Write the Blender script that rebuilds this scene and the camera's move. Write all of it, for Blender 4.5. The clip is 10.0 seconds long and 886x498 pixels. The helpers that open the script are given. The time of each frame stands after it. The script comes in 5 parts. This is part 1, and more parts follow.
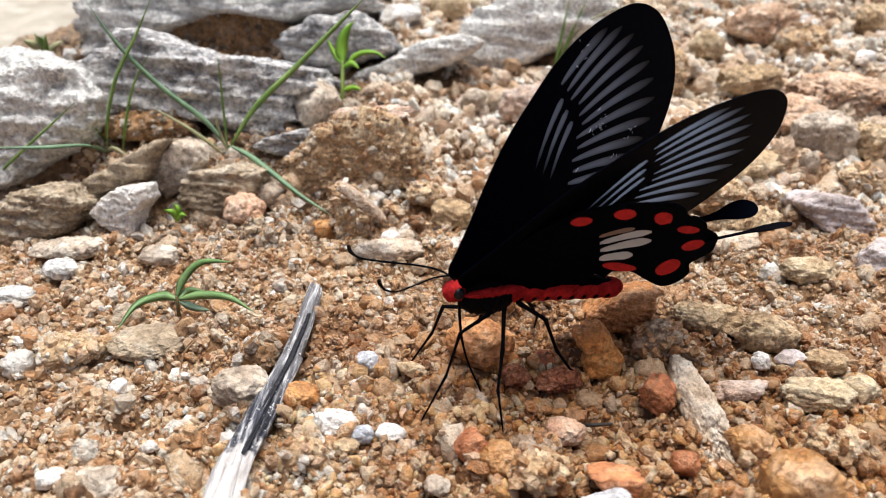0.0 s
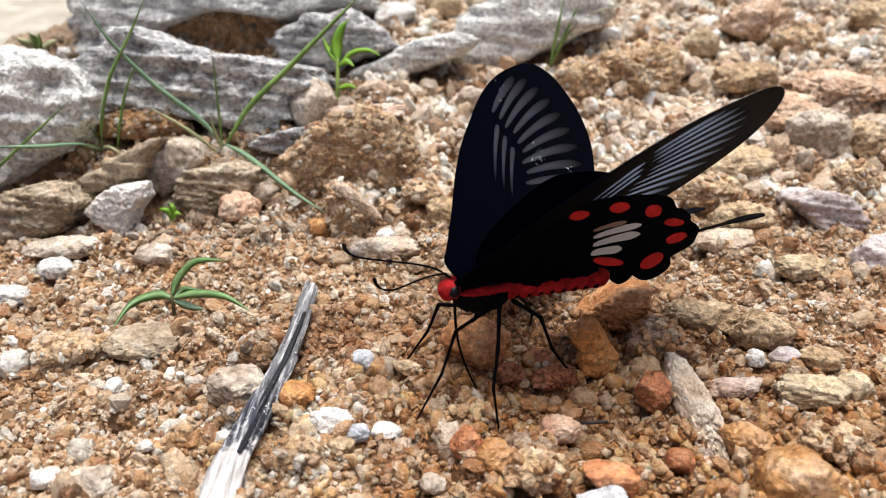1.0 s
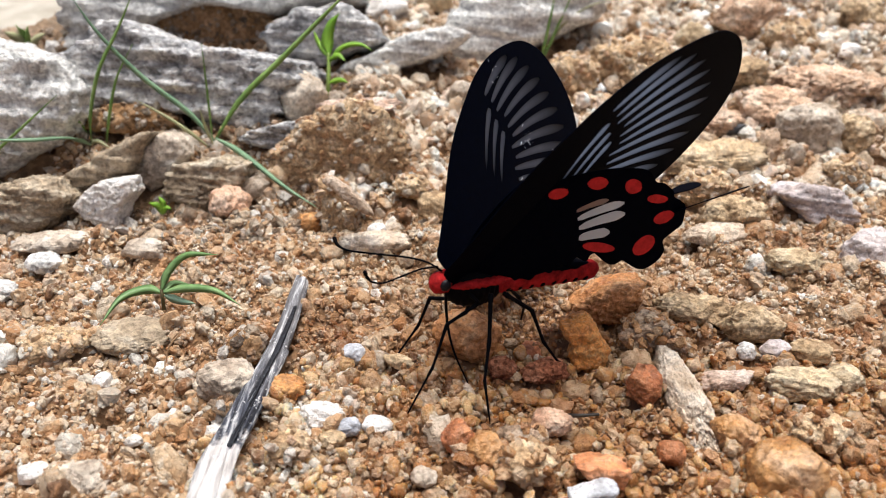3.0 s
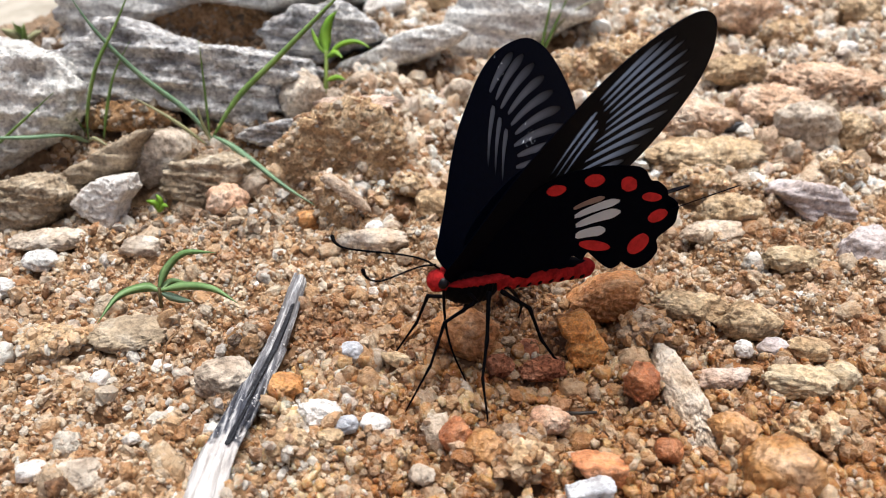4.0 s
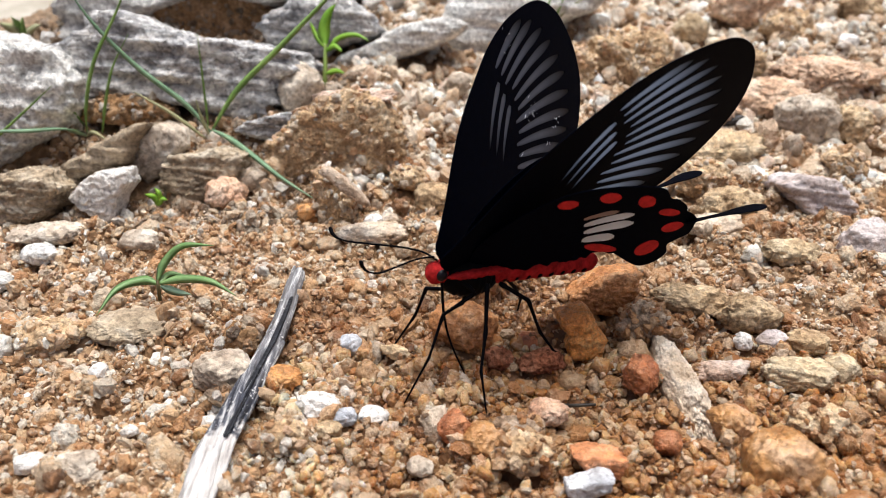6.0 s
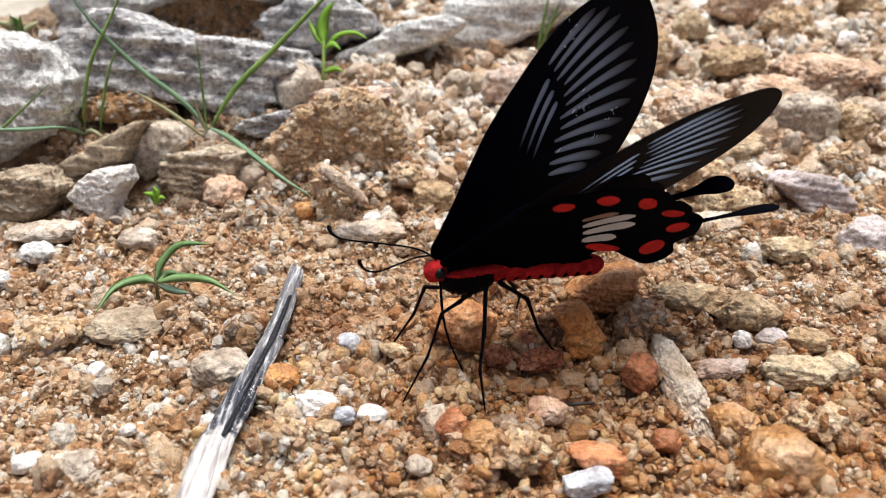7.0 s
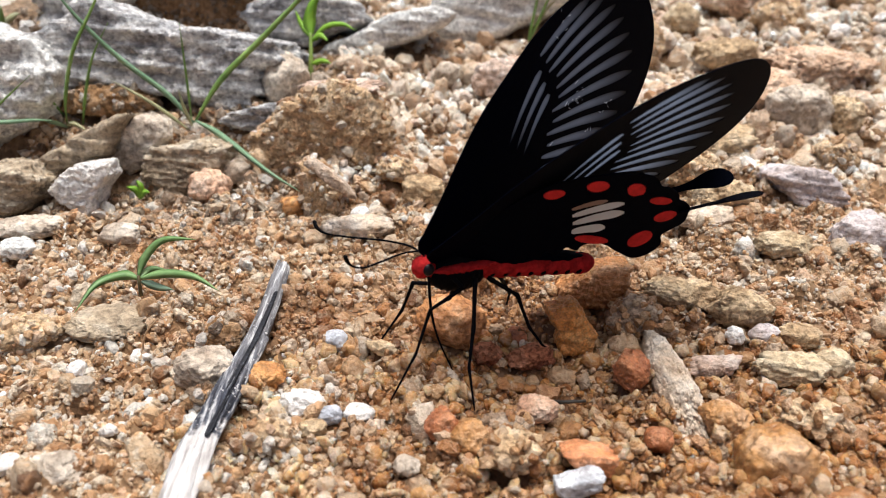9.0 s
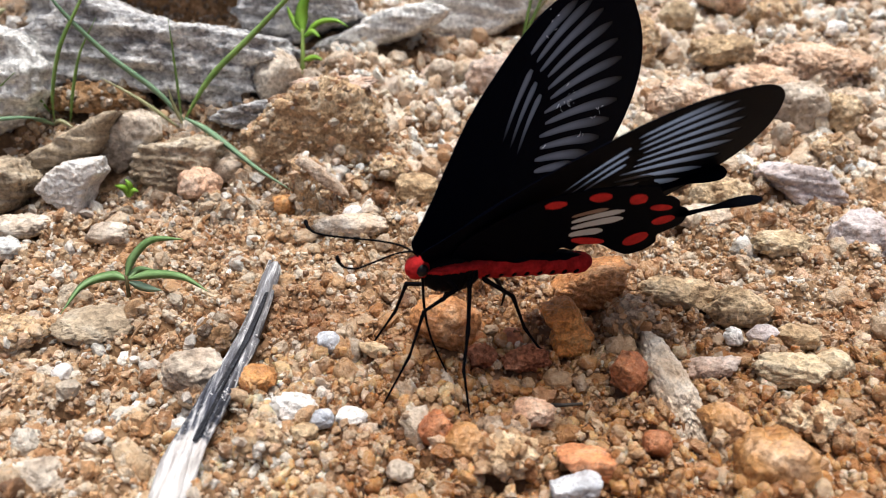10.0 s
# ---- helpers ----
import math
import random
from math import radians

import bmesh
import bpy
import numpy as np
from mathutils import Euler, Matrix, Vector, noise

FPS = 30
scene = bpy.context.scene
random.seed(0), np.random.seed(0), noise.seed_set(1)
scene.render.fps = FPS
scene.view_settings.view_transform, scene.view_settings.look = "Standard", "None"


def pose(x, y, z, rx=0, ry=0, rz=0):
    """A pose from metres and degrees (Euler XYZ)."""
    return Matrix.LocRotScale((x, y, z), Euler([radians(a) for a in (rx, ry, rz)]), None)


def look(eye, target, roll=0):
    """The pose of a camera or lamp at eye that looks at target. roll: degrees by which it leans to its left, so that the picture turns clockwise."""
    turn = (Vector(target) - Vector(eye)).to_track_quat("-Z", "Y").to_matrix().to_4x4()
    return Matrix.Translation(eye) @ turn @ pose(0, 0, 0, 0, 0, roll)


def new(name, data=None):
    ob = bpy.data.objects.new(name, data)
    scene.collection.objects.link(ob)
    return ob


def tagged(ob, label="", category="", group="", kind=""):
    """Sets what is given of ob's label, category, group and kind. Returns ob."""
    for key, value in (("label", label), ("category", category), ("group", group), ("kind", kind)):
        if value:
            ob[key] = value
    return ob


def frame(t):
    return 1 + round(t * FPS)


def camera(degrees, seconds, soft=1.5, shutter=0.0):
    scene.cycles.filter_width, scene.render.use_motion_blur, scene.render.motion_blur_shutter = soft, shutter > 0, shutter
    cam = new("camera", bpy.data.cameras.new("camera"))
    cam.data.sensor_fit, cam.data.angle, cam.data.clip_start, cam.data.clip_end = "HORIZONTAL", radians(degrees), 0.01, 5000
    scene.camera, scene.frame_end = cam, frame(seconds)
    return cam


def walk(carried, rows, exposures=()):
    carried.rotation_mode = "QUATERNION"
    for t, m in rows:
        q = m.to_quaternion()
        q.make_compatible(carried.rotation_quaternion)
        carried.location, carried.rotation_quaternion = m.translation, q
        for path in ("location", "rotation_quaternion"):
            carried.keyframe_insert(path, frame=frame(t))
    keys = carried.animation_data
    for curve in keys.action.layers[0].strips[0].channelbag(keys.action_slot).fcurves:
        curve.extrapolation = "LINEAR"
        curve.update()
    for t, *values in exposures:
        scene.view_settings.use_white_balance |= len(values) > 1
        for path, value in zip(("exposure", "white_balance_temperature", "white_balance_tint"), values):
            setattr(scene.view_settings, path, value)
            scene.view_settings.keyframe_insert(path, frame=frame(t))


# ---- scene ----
cam = camera(60.0, 10.0, soft=0.9)
cam.data.dof.use_dof = True
cam.data.dof.focus_distance = 0.111
cam.data.dof.aperture_fstop = 31.0
PATH = [
    (0, look((0.00037, -0.10087, 0.06930), (-0.00233, 0.00271, 0.00878), -0.60)),
    (0.5, look((0.00042, -0.10081, 0.06937), (-0.00197, 0.00268, 0.00868), -0.62)),
    (1, look((0.00046, -0.10088, 0.06936), (-0.00161, 0.00256, 0.00856), -0.56)),
    (1.5, look((0.00047, -0.10094, 0.06904), (-0.00121, 0.00254, 0.00831), -0.50)),
    (2, look((0.00056, -0.10095, 0.06875), (-0.00083, 0.00254, 0.00802), -0.44)),
    (2.5, look((0.00066, -0.10092, 0.06874), (-0.00050, 0.00244, 0.00779), -0.38)),
    (4, look((0.00060, -0.10080, 0.06878), (0.00009, 0.00221, 0.00724), -0.18)),
    (4.5, look((0.00075, -0.10084, 0.06858), (0.00015, 0.00204, 0.00680), -0.25)),
    (5, look((0.00071, -0.10084, 0.06850), (0.00015, 0.00187, 0.00645), -0.22)),
    (5.5, look((0.00080, -0.10092, 0.06827), (0.00015, 0.00181, 0.00625), -0.26)),
    (7, look((0.00101, -0.10065, 0.06821), (0.00047, 0.00186, 0.00584), -0.28)),
    (7.5, look((0.00096, -0.10046, 0.06804), (0.00080, 0.00194, 0.00548), -0.18)),
    (8, look((0.00097, -0.10008, 0.06783), (0.00119, 0.00219, 0.00505), -0.10)),
    (8.5, look((0.00114, -0.09957, 0.06774), (0.00166, 0.00252, 0.00467), -0.00)),
    (9, look((0.00137, -0.09883, 0.06732), (0.00219, 0.00318, 0.00412), 0.03)),
    (9.5, look((0.00147, -0.09788, 0.06695), (0.00263, 0.00402, 0.00358), 0.14)),
    (10, look((0.00137, -0.09701, 0.06655), (0.00315, 0.00480, 0.00305), 0.26)),
]
walk(cam, PATH)

# ---- light: bright overcast sky, weak wide sun ----
world = bpy.data.worlds.new("sky")
scene.world = world
world.use_nodes = True
wn = world.node_tree.nodes
sky = wn.new("ShaderNodeTexSky")
sky.sky_type = "NISHITA"
sky.sun_disc = False
sky.sun_elevation = radians(82)
sky.sun_rotation = radians(23)
sky.air_density, sky.dust_density, sky.ozone_density = 0.5, 7.0, 0.0
wn["Background"].inputs["Strength"].default_value = 0.135
world.node_tree.links.new(sky.outputs["Color"], wn["Background"].inputs["Color"])
sun_data = bpy.data.lights.new("sun", "SUN")
sun_data.energy, sun_data.angle, sun_data.color = 3.6, radians(38), (0.95, 0.985, 1.0)
sun = new("sun", sun_data)
sun.matrix_world = look((0.05, 0.12, 1.0), (0, 0, 0))
scene.view_settings.exposure = 0.1

MM = 0.001


# ---- building blocks ----
def part(name, bm, material, parent=None, label="", smooth=True):
    """Links a bmesh as one mesh object, under its thing where one is given."""
    me = bpy.data.meshes.new(name)
    bm.to_mesh(me)
    bm.free()
    if smooth:
        me.shade_smooth()
    me.materials.append(material)
    ob = new(name, me)
    ob.parent = parent
    return tagged(ob, label)


def mesh_part(name, verts, faces, material, parent=None, label="", smooth=True):
    me = bpy.data.meshes.new(name)
    me.from_pydata(verts, [], faces)
    me.update()
    if smooth:
        me.shade_smooth()
    me.materials.append(material)
    ob = new(name, me)
    ob.parent = parent
    return tagged(ob, label)


# ---- materials ----
def node_material(name, rough=0.8, spec=0.3):
    m = bpy.data.materials.new(name)
    m.use_nodes = True
    b = m.node_tree.nodes["Principled BSDF"]
    b.inputs["Roughness"].default_value = rough
    b.inputs["Specular IOR Level"].default_value = spec
    return m, m.node_tree.nodes, m.node_tree.links, b


def ramp(nodes, stops, interpolation="LINEAR"):
    r = nodes.new("ShaderNodeValToRGB")
    r.color_ramp.interpolation = interpolation
    e = r.color_ramp.elements
    while len(e) < len(stops):
        e.new(0.5)
    for el, (p, c) in zip(e, stops):
        el.position, el.color = p, (*c, 1)
    return r


def noise_node(nodes, links, coord, scale, detail=5, rough=0.6, distortion=0.0):
    n = nodes.new("ShaderNodeTexNoise")
    n.inputs["Scale"].default_value = scale
    n.inputs["Detail"].default_value = detail
    n.inputs["Roughness"].default_value = rough
    n.inputs["Distortion"].default_value = distortion
    links.new(coord, n.inputs["Vector"])
    return n


def mix(nodes, links, fac, a, b, blend="MIX"):
    x = nodes.new("ShaderNodeMix")
    x.data_type, x.blend_type = "RGBA", blend
    if isinstance(fac, float):
        x.inputs[0].default_value = fac
    else:
        links.new(fac, x.inputs[0])
    for s, v in ((6, a), (7, b)):
        if isinstance(v, tuple):
            x.inputs[s].default_value = (*v, 1)
        else:
            links.new(v, x.inputs[s])
    return x.outputs[2]


def bumped(nodes, links, bsdf, heights):
    """Chains bumps of (height output, distance in metres, strength)."""
    last = None
    for h, dist, strength in heights:
        b = nodes.new("ShaderNodeBump")
        b.inputs["Distance"].default_value = dist
        b.inputs["Strength"].default_value = strength
        links.new(h, b.inputs["Height"])
        if last:
            links.new(last, b.inputs["Normal"])
        last = b.outputs["Normal"]
    links.new(last, bsdf.inputs["Normal"])


def stone_material(name, dark, mid, light, rough=0.8, spec=0.3, layers=0.0, scale=160.0, grit=0.5):
    """Stone: blotches, fine grit with sandy crust, optional bedding layers."""
    m, n, l, b = node_material(name, rough, spec)
    co = n.new("ShaderNodeTexCoord").outputs["Object"]
    info = n.new("ShaderNodeObjectInfo")
    off = n.new("ShaderNodeVectorMath")
    off.operation = "ADD"
    l.new(co, off.inputs[0])
    sc = n.new("ShaderNodeVectorMath")
    sc.operation = "SCALE"
    sc.inputs[0].default_value = (1, 1.7, 0.6)
    l.new(info.outputs["Random"], sc.inputs["Scale"])
    l.new(sc.outputs[0], off.inputs[1])
    v = off.outputs[0]
    big = noise_node(n, l, v, scale, 6, 0.65, 0.4)
    fine = noise_node(n, l, v, scale * 7, 4, 0.7)
    col = ramp(n, [(0.30, dark), (0.5, mid), (0.72, light)])
    l.new(big.outputs["Fac"], col.inputs["Fac"])
    grains = n.new("ShaderNodeTexVoronoi")
    grains.inputs["Scale"].default_value = scale * 6
    l.new(v, grains.inputs["Vector"])
    g = ramp(n, [(0.0, (0.4, 0.37, 0.35)), (0.4, (0.9, 0.88, 0.86)), (1.0, (1.4, 1.37, 1.33))])
    l.new(grains.outputs["Color"], g.inputs["Fac"])
    c = mix(n, l, grit, col.outputs["Color"], g.outputs["Color"], "MULTIPLY")
    f = ramp(n, [(0.36, (0.28, 0.25, 0.22)), (0.5, (1, 1, 1)), (0.66, (1.4, 1.38, 1.35))])
    l.new(fine.outputs["Fac"], f.inputs["Fac"])
    c = mix(n, l, 0.5, c, f.outputs["Color"], "MULTIPLY")
    heights = [(big.outputs["Fac"], 1.8 * MM, 0.7), (grains.outputs["Distance"], 0.4 * MM, 0.7 * grit), (fine.outputs["Fac"], 0.45 * MM, 0.8)]
    if layers:
        st = n.new("ShaderNodeVectorMath")
        st.operation = "MULTIPLY"
        st.inputs[1].default_value = (0.45, 0.45, 2.2)
        l.new(v, st.inputs[0])
        bed = noise_node(n, l, st.outputs[0], scale * 1.6, 4, 0.6, 0.3)
        bc = ramp(n, [(0.36, (0.4, 0.33, 0.28)), (0.5, (1, 1, 1)), (0.68, (1.25, 1.2, 1.1))])
        l.new(bed.outputs["Fac"], bc.inputs["Fac"])
        c = mix(n, l, layers, c, bc.outputs["Color"], "MULTIPLY")
        heights.insert(1, (bed.outputs["Fac"], 1.2 * MM, layers))
    l.new(c, b.inputs["Base Color"])
    bumped(n, l, b, heights)
    return m


def damp(n, l, colour, place, damp_shade=(0.50, 0.36, 0.26)):
    """Darkens wet soil in ragged patches, in front and under the butterfly, where it also paints shade."""
    d = n.new("ShaderNodeVectorMath")
    d.operation = "DISTANCE"
    sc = n.new("ShaderNodeVectorMath")
    sc.operation = "MULTIPLY"
    sc.inputs[1].default_value = (0.5, 1.0, 0.0)
    l.new(place, sc.inputs[0])
    l.new(sc.outputs[0], d.inputs[0])
    d.inputs[1].default_value = (0.018, -0.032, 0.0)
    ragged = noise_node(n, l, place, 60, 4, 0.6)
    add = n.new("ShaderNodeMath")
    add.operation = "MULTIPLY_ADD"
    l.new(ragged.outputs["Fac"], add.inputs[0])
    add.inputs[1].default_value = 0.03
    # Second patch paints the butterfly's own shade together with the wet sand.
    spot = n.new("ShaderNodeVectorMath")
    spot.operation = "DISTANCE"
    l.new(sc.outputs[0], spot.inputs[0])
    spot.inputs[1].default_value = (0.007, -0.009, 0.0)
    wider = n.new("ShaderNodeMath")
    wider.inputs[1].default_value = 0.006
    l.new(spot.outputs["Value"], wider.inputs[0])
    nearest = n.new("ShaderNodeMath")
    nearest.operation = "MINIMUM"
    l.new(d.outputs["Value"], nearest.inputs[0])
    l.new(wider.outputs[0], nearest.inputs[1])
    l.new(nearest.outputs[0], add.inputs[2])
    mr = n.new("ShaderNodeMapRange")
    mr.inputs["From Min"].default_value, mr.inputs["From Max"].default_value = 0.030, 0.045
    mr.inputs["To Min"].default_value, mr.inputs["To Max"].default_value = 0.9, 0.0
    l.new(add.outputs[0], mr.inputs["Value"])
    return mix(n, l, mr.outputs[0], colour, mix(n, l, 1.0, colour, damp_shade, "MULTIPLY")), mr.outputs[0]


def gravel_material(name, stops, rough=0.65, single=False):
    """Loose grains, each of its own colour."""
    m, n, l, b = node_material(name, rough, 0.6)
    geo = n.new("ShaderNodeObjectInfo" if single else "ShaderNodeNewGeometry")
    co = n.new("ShaderNodeNewGeometry").outputs["Position"]
    col = ramp(n, stops)
    l.new(geo.outputs["Random" if single else "Random Per Island"], col.inputs["Fac"])
    fine = noise_node(n, l, co, 1100, 4, 0.7)
    f = ramp(n, [(0.36, (0.3, 0.25, 0.2)), (0.5, (1, 1, 1)), (0.66, (1.4, 1.36, 1.32))])
    l.new(fine.outputs["Fac"], f.inputs["Fac"])
    stain = noise_node(n, l, co, 420, 4, 0.6, 0.6)
    where = ramp(n, [(0.54, (0, 0, 0)), (0.66, (1, 1, 1))])
    l.new(stain.outputs["Fac"], where.inputs["Fac"])
    crust = ramp(n, [(0.36, (1, 1, 1)), (0.46, (0, 0, 0))])
    l.new(stain.outputs["Fac"], crust.inputs["Fac"])
    c = mix(n, l, where.outputs["Color"], col.outputs["Color"], mix(n, l, 0.42, col.outputs["Color"], (0.52, 0.27, 0.11)))
    c = mix(n, l, crust.outputs["Color"], c, mix(n, l, 0.5, c, (0.66, 0.61, 0.50)))
    c = mix(n, l, 0.35, c, f.outputs["Color"], "MULTIPLY")
    patch = noise_node(n, l, co, 75, 4, 0.6, 0.5)
    hue = ramp(n, [(0.36, (0.74, 0.60, 0.47)), (0.5, (1, 1, 1)), (0.64, (1.14, 1.16, 1.18))])
    l.new(patch.outputs["Fac"], hue.inputs["Fac"])
    c = mix(n, l, 0.8, c, hue.outputs["Color"], "MULTIPLY")
    c, wet = damp(n, l, c, co, (0.74, 0.57, 0.42))
    l.new(c, b.inputs["Base Color"])
    rr = ramp(n, [(0.3, (0.2,) * 3), (0.5, (0.45,) * 3), (0.75, (0.75,) * 3)])
    l.new(fine.outputs["Fac"], rr.inputs["Fac"])
    l.new(mix(n, l, wet, rr.outputs["Color"], (0.16, 0.16, 0.16)), b.inputs["Roughness"])
    tiny = noise_node(n, l, co, 3200, 3, 0.65)
    bumped(n, l, b, [(fine.outputs["Fac"], 0.85 * MM, 0.9), (tiny.outputs["Fac"], 0.25 * MM, 0.7)])
    return m


def sand_material():
    m, n, l, b = node_material("coarse_sand", 0.9, 0.2)
    co = n.new("ShaderNodeTexCoord").outputs["Object"]
    cell = n.new("ShaderNodeTexVoronoi")
    cell.inputs["Scale"].default_value = 950
    cell.inputs["Randomness"].default_value = 1.0
    l.new(co, cell.inputs["Vector"])
    big = noise_node(n, l, co, 45, 5, 0.6, 0.5)
    mid = noise_node(n, l, co, 260, 5, 0.65)
    # Sand coloured darker than the grains: paints shade into the gaps between them.
    c1 = ramp(n, [(0.3, (0.15, 0.082, 0.04)), (0.5, (0.27, 0.165, 0.09)), (0.7, (0.42, 0.295, 0.185))])
    l.new(big.outputs["Fac"], c1.inputs["Fac"])
    c2 = ramp(n, [(0.0, (0.35, 0.3, 0.26)), (0.5, (0.95, 0.92, 0.88)), (1.0, (1.6, 1.55, 1.5))])
    l.new(cell.outputs["Color"], c2.inputs["Fac"])
    c = mix(n, l, 0.75, c1.outputs["Color"], c2.outputs["Color"], "MULTIPLY")
    c3 = ramp(n, [(0.34, (0.4, 0.34, 0.28)), (0.52, (1, 1, 1)), (0.75, (1.3, 1.25, 1.2))])
    l.new(mid.outputs["Fac"], c3.inputs["Fac"])
    c = mix(n, l, 0.7, c, c3.outputs["Color"], "MULTIPLY")
    c, wet = damp(n, l, c, co)
    l.new(mix(n, l, wet, (0.9, 0.9, 0.9), (0.3, 0.3, 0.3)), b.inputs["Roughness"])
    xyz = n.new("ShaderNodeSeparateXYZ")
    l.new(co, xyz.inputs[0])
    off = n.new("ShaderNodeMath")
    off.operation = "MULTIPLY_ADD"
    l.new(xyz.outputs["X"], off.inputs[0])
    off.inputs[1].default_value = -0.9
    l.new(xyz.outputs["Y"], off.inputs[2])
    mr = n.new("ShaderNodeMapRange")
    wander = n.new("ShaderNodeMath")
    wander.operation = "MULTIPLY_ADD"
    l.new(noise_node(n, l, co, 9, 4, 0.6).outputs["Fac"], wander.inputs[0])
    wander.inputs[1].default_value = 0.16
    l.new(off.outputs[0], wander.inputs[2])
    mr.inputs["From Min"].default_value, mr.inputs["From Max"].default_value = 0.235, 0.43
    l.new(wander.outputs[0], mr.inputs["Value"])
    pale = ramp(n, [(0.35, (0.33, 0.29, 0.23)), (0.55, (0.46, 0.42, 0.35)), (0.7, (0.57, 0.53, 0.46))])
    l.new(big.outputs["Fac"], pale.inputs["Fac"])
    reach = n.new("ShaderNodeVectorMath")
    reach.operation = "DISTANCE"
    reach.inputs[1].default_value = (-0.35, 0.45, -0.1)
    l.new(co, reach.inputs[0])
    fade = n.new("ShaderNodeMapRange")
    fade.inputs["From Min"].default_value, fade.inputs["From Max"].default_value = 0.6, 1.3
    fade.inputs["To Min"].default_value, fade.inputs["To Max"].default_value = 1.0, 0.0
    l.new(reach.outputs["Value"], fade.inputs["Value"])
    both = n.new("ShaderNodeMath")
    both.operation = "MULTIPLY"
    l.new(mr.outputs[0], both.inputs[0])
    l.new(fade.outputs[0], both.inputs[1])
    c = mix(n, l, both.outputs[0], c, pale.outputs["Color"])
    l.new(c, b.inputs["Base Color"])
    bumped(n, l, b, [(mid.outputs["Fac"], 1.5 * MM, 0.7), (cell.outputs["Distance"], 0.5 * MM, 0.8)])
    return m


SAND = sand_material()
GREY = stone_material("grey_rock", (0.17, 0.175, 0.19), (0.52, 0.53, 0.545), (0.78, 0.775, 0.76), 0.85, 0.25, 0.6, 190, 0.8)
GREYPALE = stone_material("pale_grey_rock", (0.46, 0.465, 0.46), (0.74, 0.745, 0.73), (0.86, 0.86, 0.84), 0.85, 0.25, 0.4, 200, 0.6)
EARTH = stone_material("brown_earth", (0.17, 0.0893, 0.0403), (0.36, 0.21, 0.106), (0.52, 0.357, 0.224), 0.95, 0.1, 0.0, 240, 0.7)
CLOD = stone_material("cemented_sand", (0.37, 0.223, 0.121), (0.64, 0.456, 0.275), (0.8, 0.7, 0.539), 0.9, 0.2, 0.0, 280, 0.6)
LAYER = stone_material("brown_bedded_stone", (0.17, 0.127, 0.0825), (0.42, 0.339, 0.242), (0.62, 0.562, 0.462), 0.85, 0.25, 0.35, 170, 0.5)
REDLAYER = stone_material("red_bedded_stone", (0.4, 0.223, 0.132), (0.66, 0.466, 0.33), (0.82, 0.721, 0.605), 0.85, 0.25, 0.35, 190, 0.6)
BEIGE = stone_material("beige_stone", (0.32, 0.244, 0.176), (0.58, 0.498, 0.407), (0.76, 0.721, 0.638), 0.8, 0.3, 0.2, 160, 0.5)
WHITE = stone_material("white_quartz", (0.56, 0.50, 0.44), (0.80, 0.77, 0.73), (0.90, 0.89, 0.87), 0.45, 0.5, 0.0, 200, 0.25)
WHITEWARM = stone_material("cream_quartz", (0.40, 0.27, 0.17), (0.62, 0.50, 0.38), (0.80, 0.74, 0.66), 0.5, 0.5, 0.0, 180, 0.35)
RUST = stone_material("rust_red_stone", (0.22, 0.06, 0.025), (0.42, 0.15, 0.06), (0.56, 0.27, 0.13), 0.38, 0.5, 0.0, 200, 0.6)
RUSTPORE = stone_material("rusty_porous_stone", (0.38, 0.125, 0.03), (0.74, 0.31, 0.08), (0.86, 0.52, 0.22), 0.3, 0.5, 0.0, 330, 0.5)
ROSE = stone_material("rose_brown_stone", (0.42, 0.20, 0.12), (0.66, 0.41, 0.27), (0.80, 0.62, 0.48), 0.45, 0.4, 0.0, 230, 0.5)
ORANGE = stone_material("orange_stone", (0.42, 0.17, 0.05), (0.62, 0.31, 0.11), (0.74, 0.47, 0.24), 0.38, 0.5, 0.0, 200, 0.5)
ORANGETAN = stone_material("orange_tan_stone", (0.30, 0.12, 0.035), (0.50, 0.26, 0.10), (0.64, 0.43, 0.27), 0.28, 0.5, 0.0, 150, 0.25)
OCHRE = stone_material("ochre_stone", (0.31, 0.201, 0.11), (0.57, 0.424, 0.264), (0.73, 0.615, 0.451), 0.8, 0.25, 0.3, 200, 0.7)
OCHREPALE = stone_material("pale_ochre_stone", (0.36, 0.244, 0.132), (0.58, 0.456, 0.297), (0.72, 0.636, 0.484), 0.75, 0.3, 0.1, 200, 0.6)
PINKPALE = stone_material("pale_pink_stone", (0.36, 0.20, 0.12), (0.60, 0.45, 0.36), (0.76, 0.68, 0.62), 0.75, 0.3, 0.1, 190, 0.5)
PALELONG = stone_material("pale_pitted_stone", (0.34, 0.22, 0.14), (0.58, 0.45, 0.34), (0.74, 0.66, 0.57), 0.75, 0.3, 0.3, 260, 0.5)
SALMON = stone_material("salmon_stone", (0.46, 0.16, 0.06), (0.68, 0.29, 0.13), (0.82, 0.50, 0.33), 0.38, 0.5, 0.2, 180, 0.35)
REDSOIL = stone_material("red_soil", (0.16, 0.05, 0.03), (0.34, 0.13, 0.07), (0.48, 0.24, 0.15), 0.95, 0.1, 0.0, 330, 1.0)
GRIT = stone_material("grey_brown_grit", (0.20, 0.125, 0.075), (0.40, 0.28, 0.19), (0.60, 0.50, 0.40), 0.8, 0.3, 0.0, 300, 0.8)
BLUE = stone_material("blue_grey_quartz", (0.36, 0.38, 0.42), (0.54, 0.56, 0.61), (0.72, 0.74, 0.78), 0.35, 0.5, 0.0, 200, 0.2)
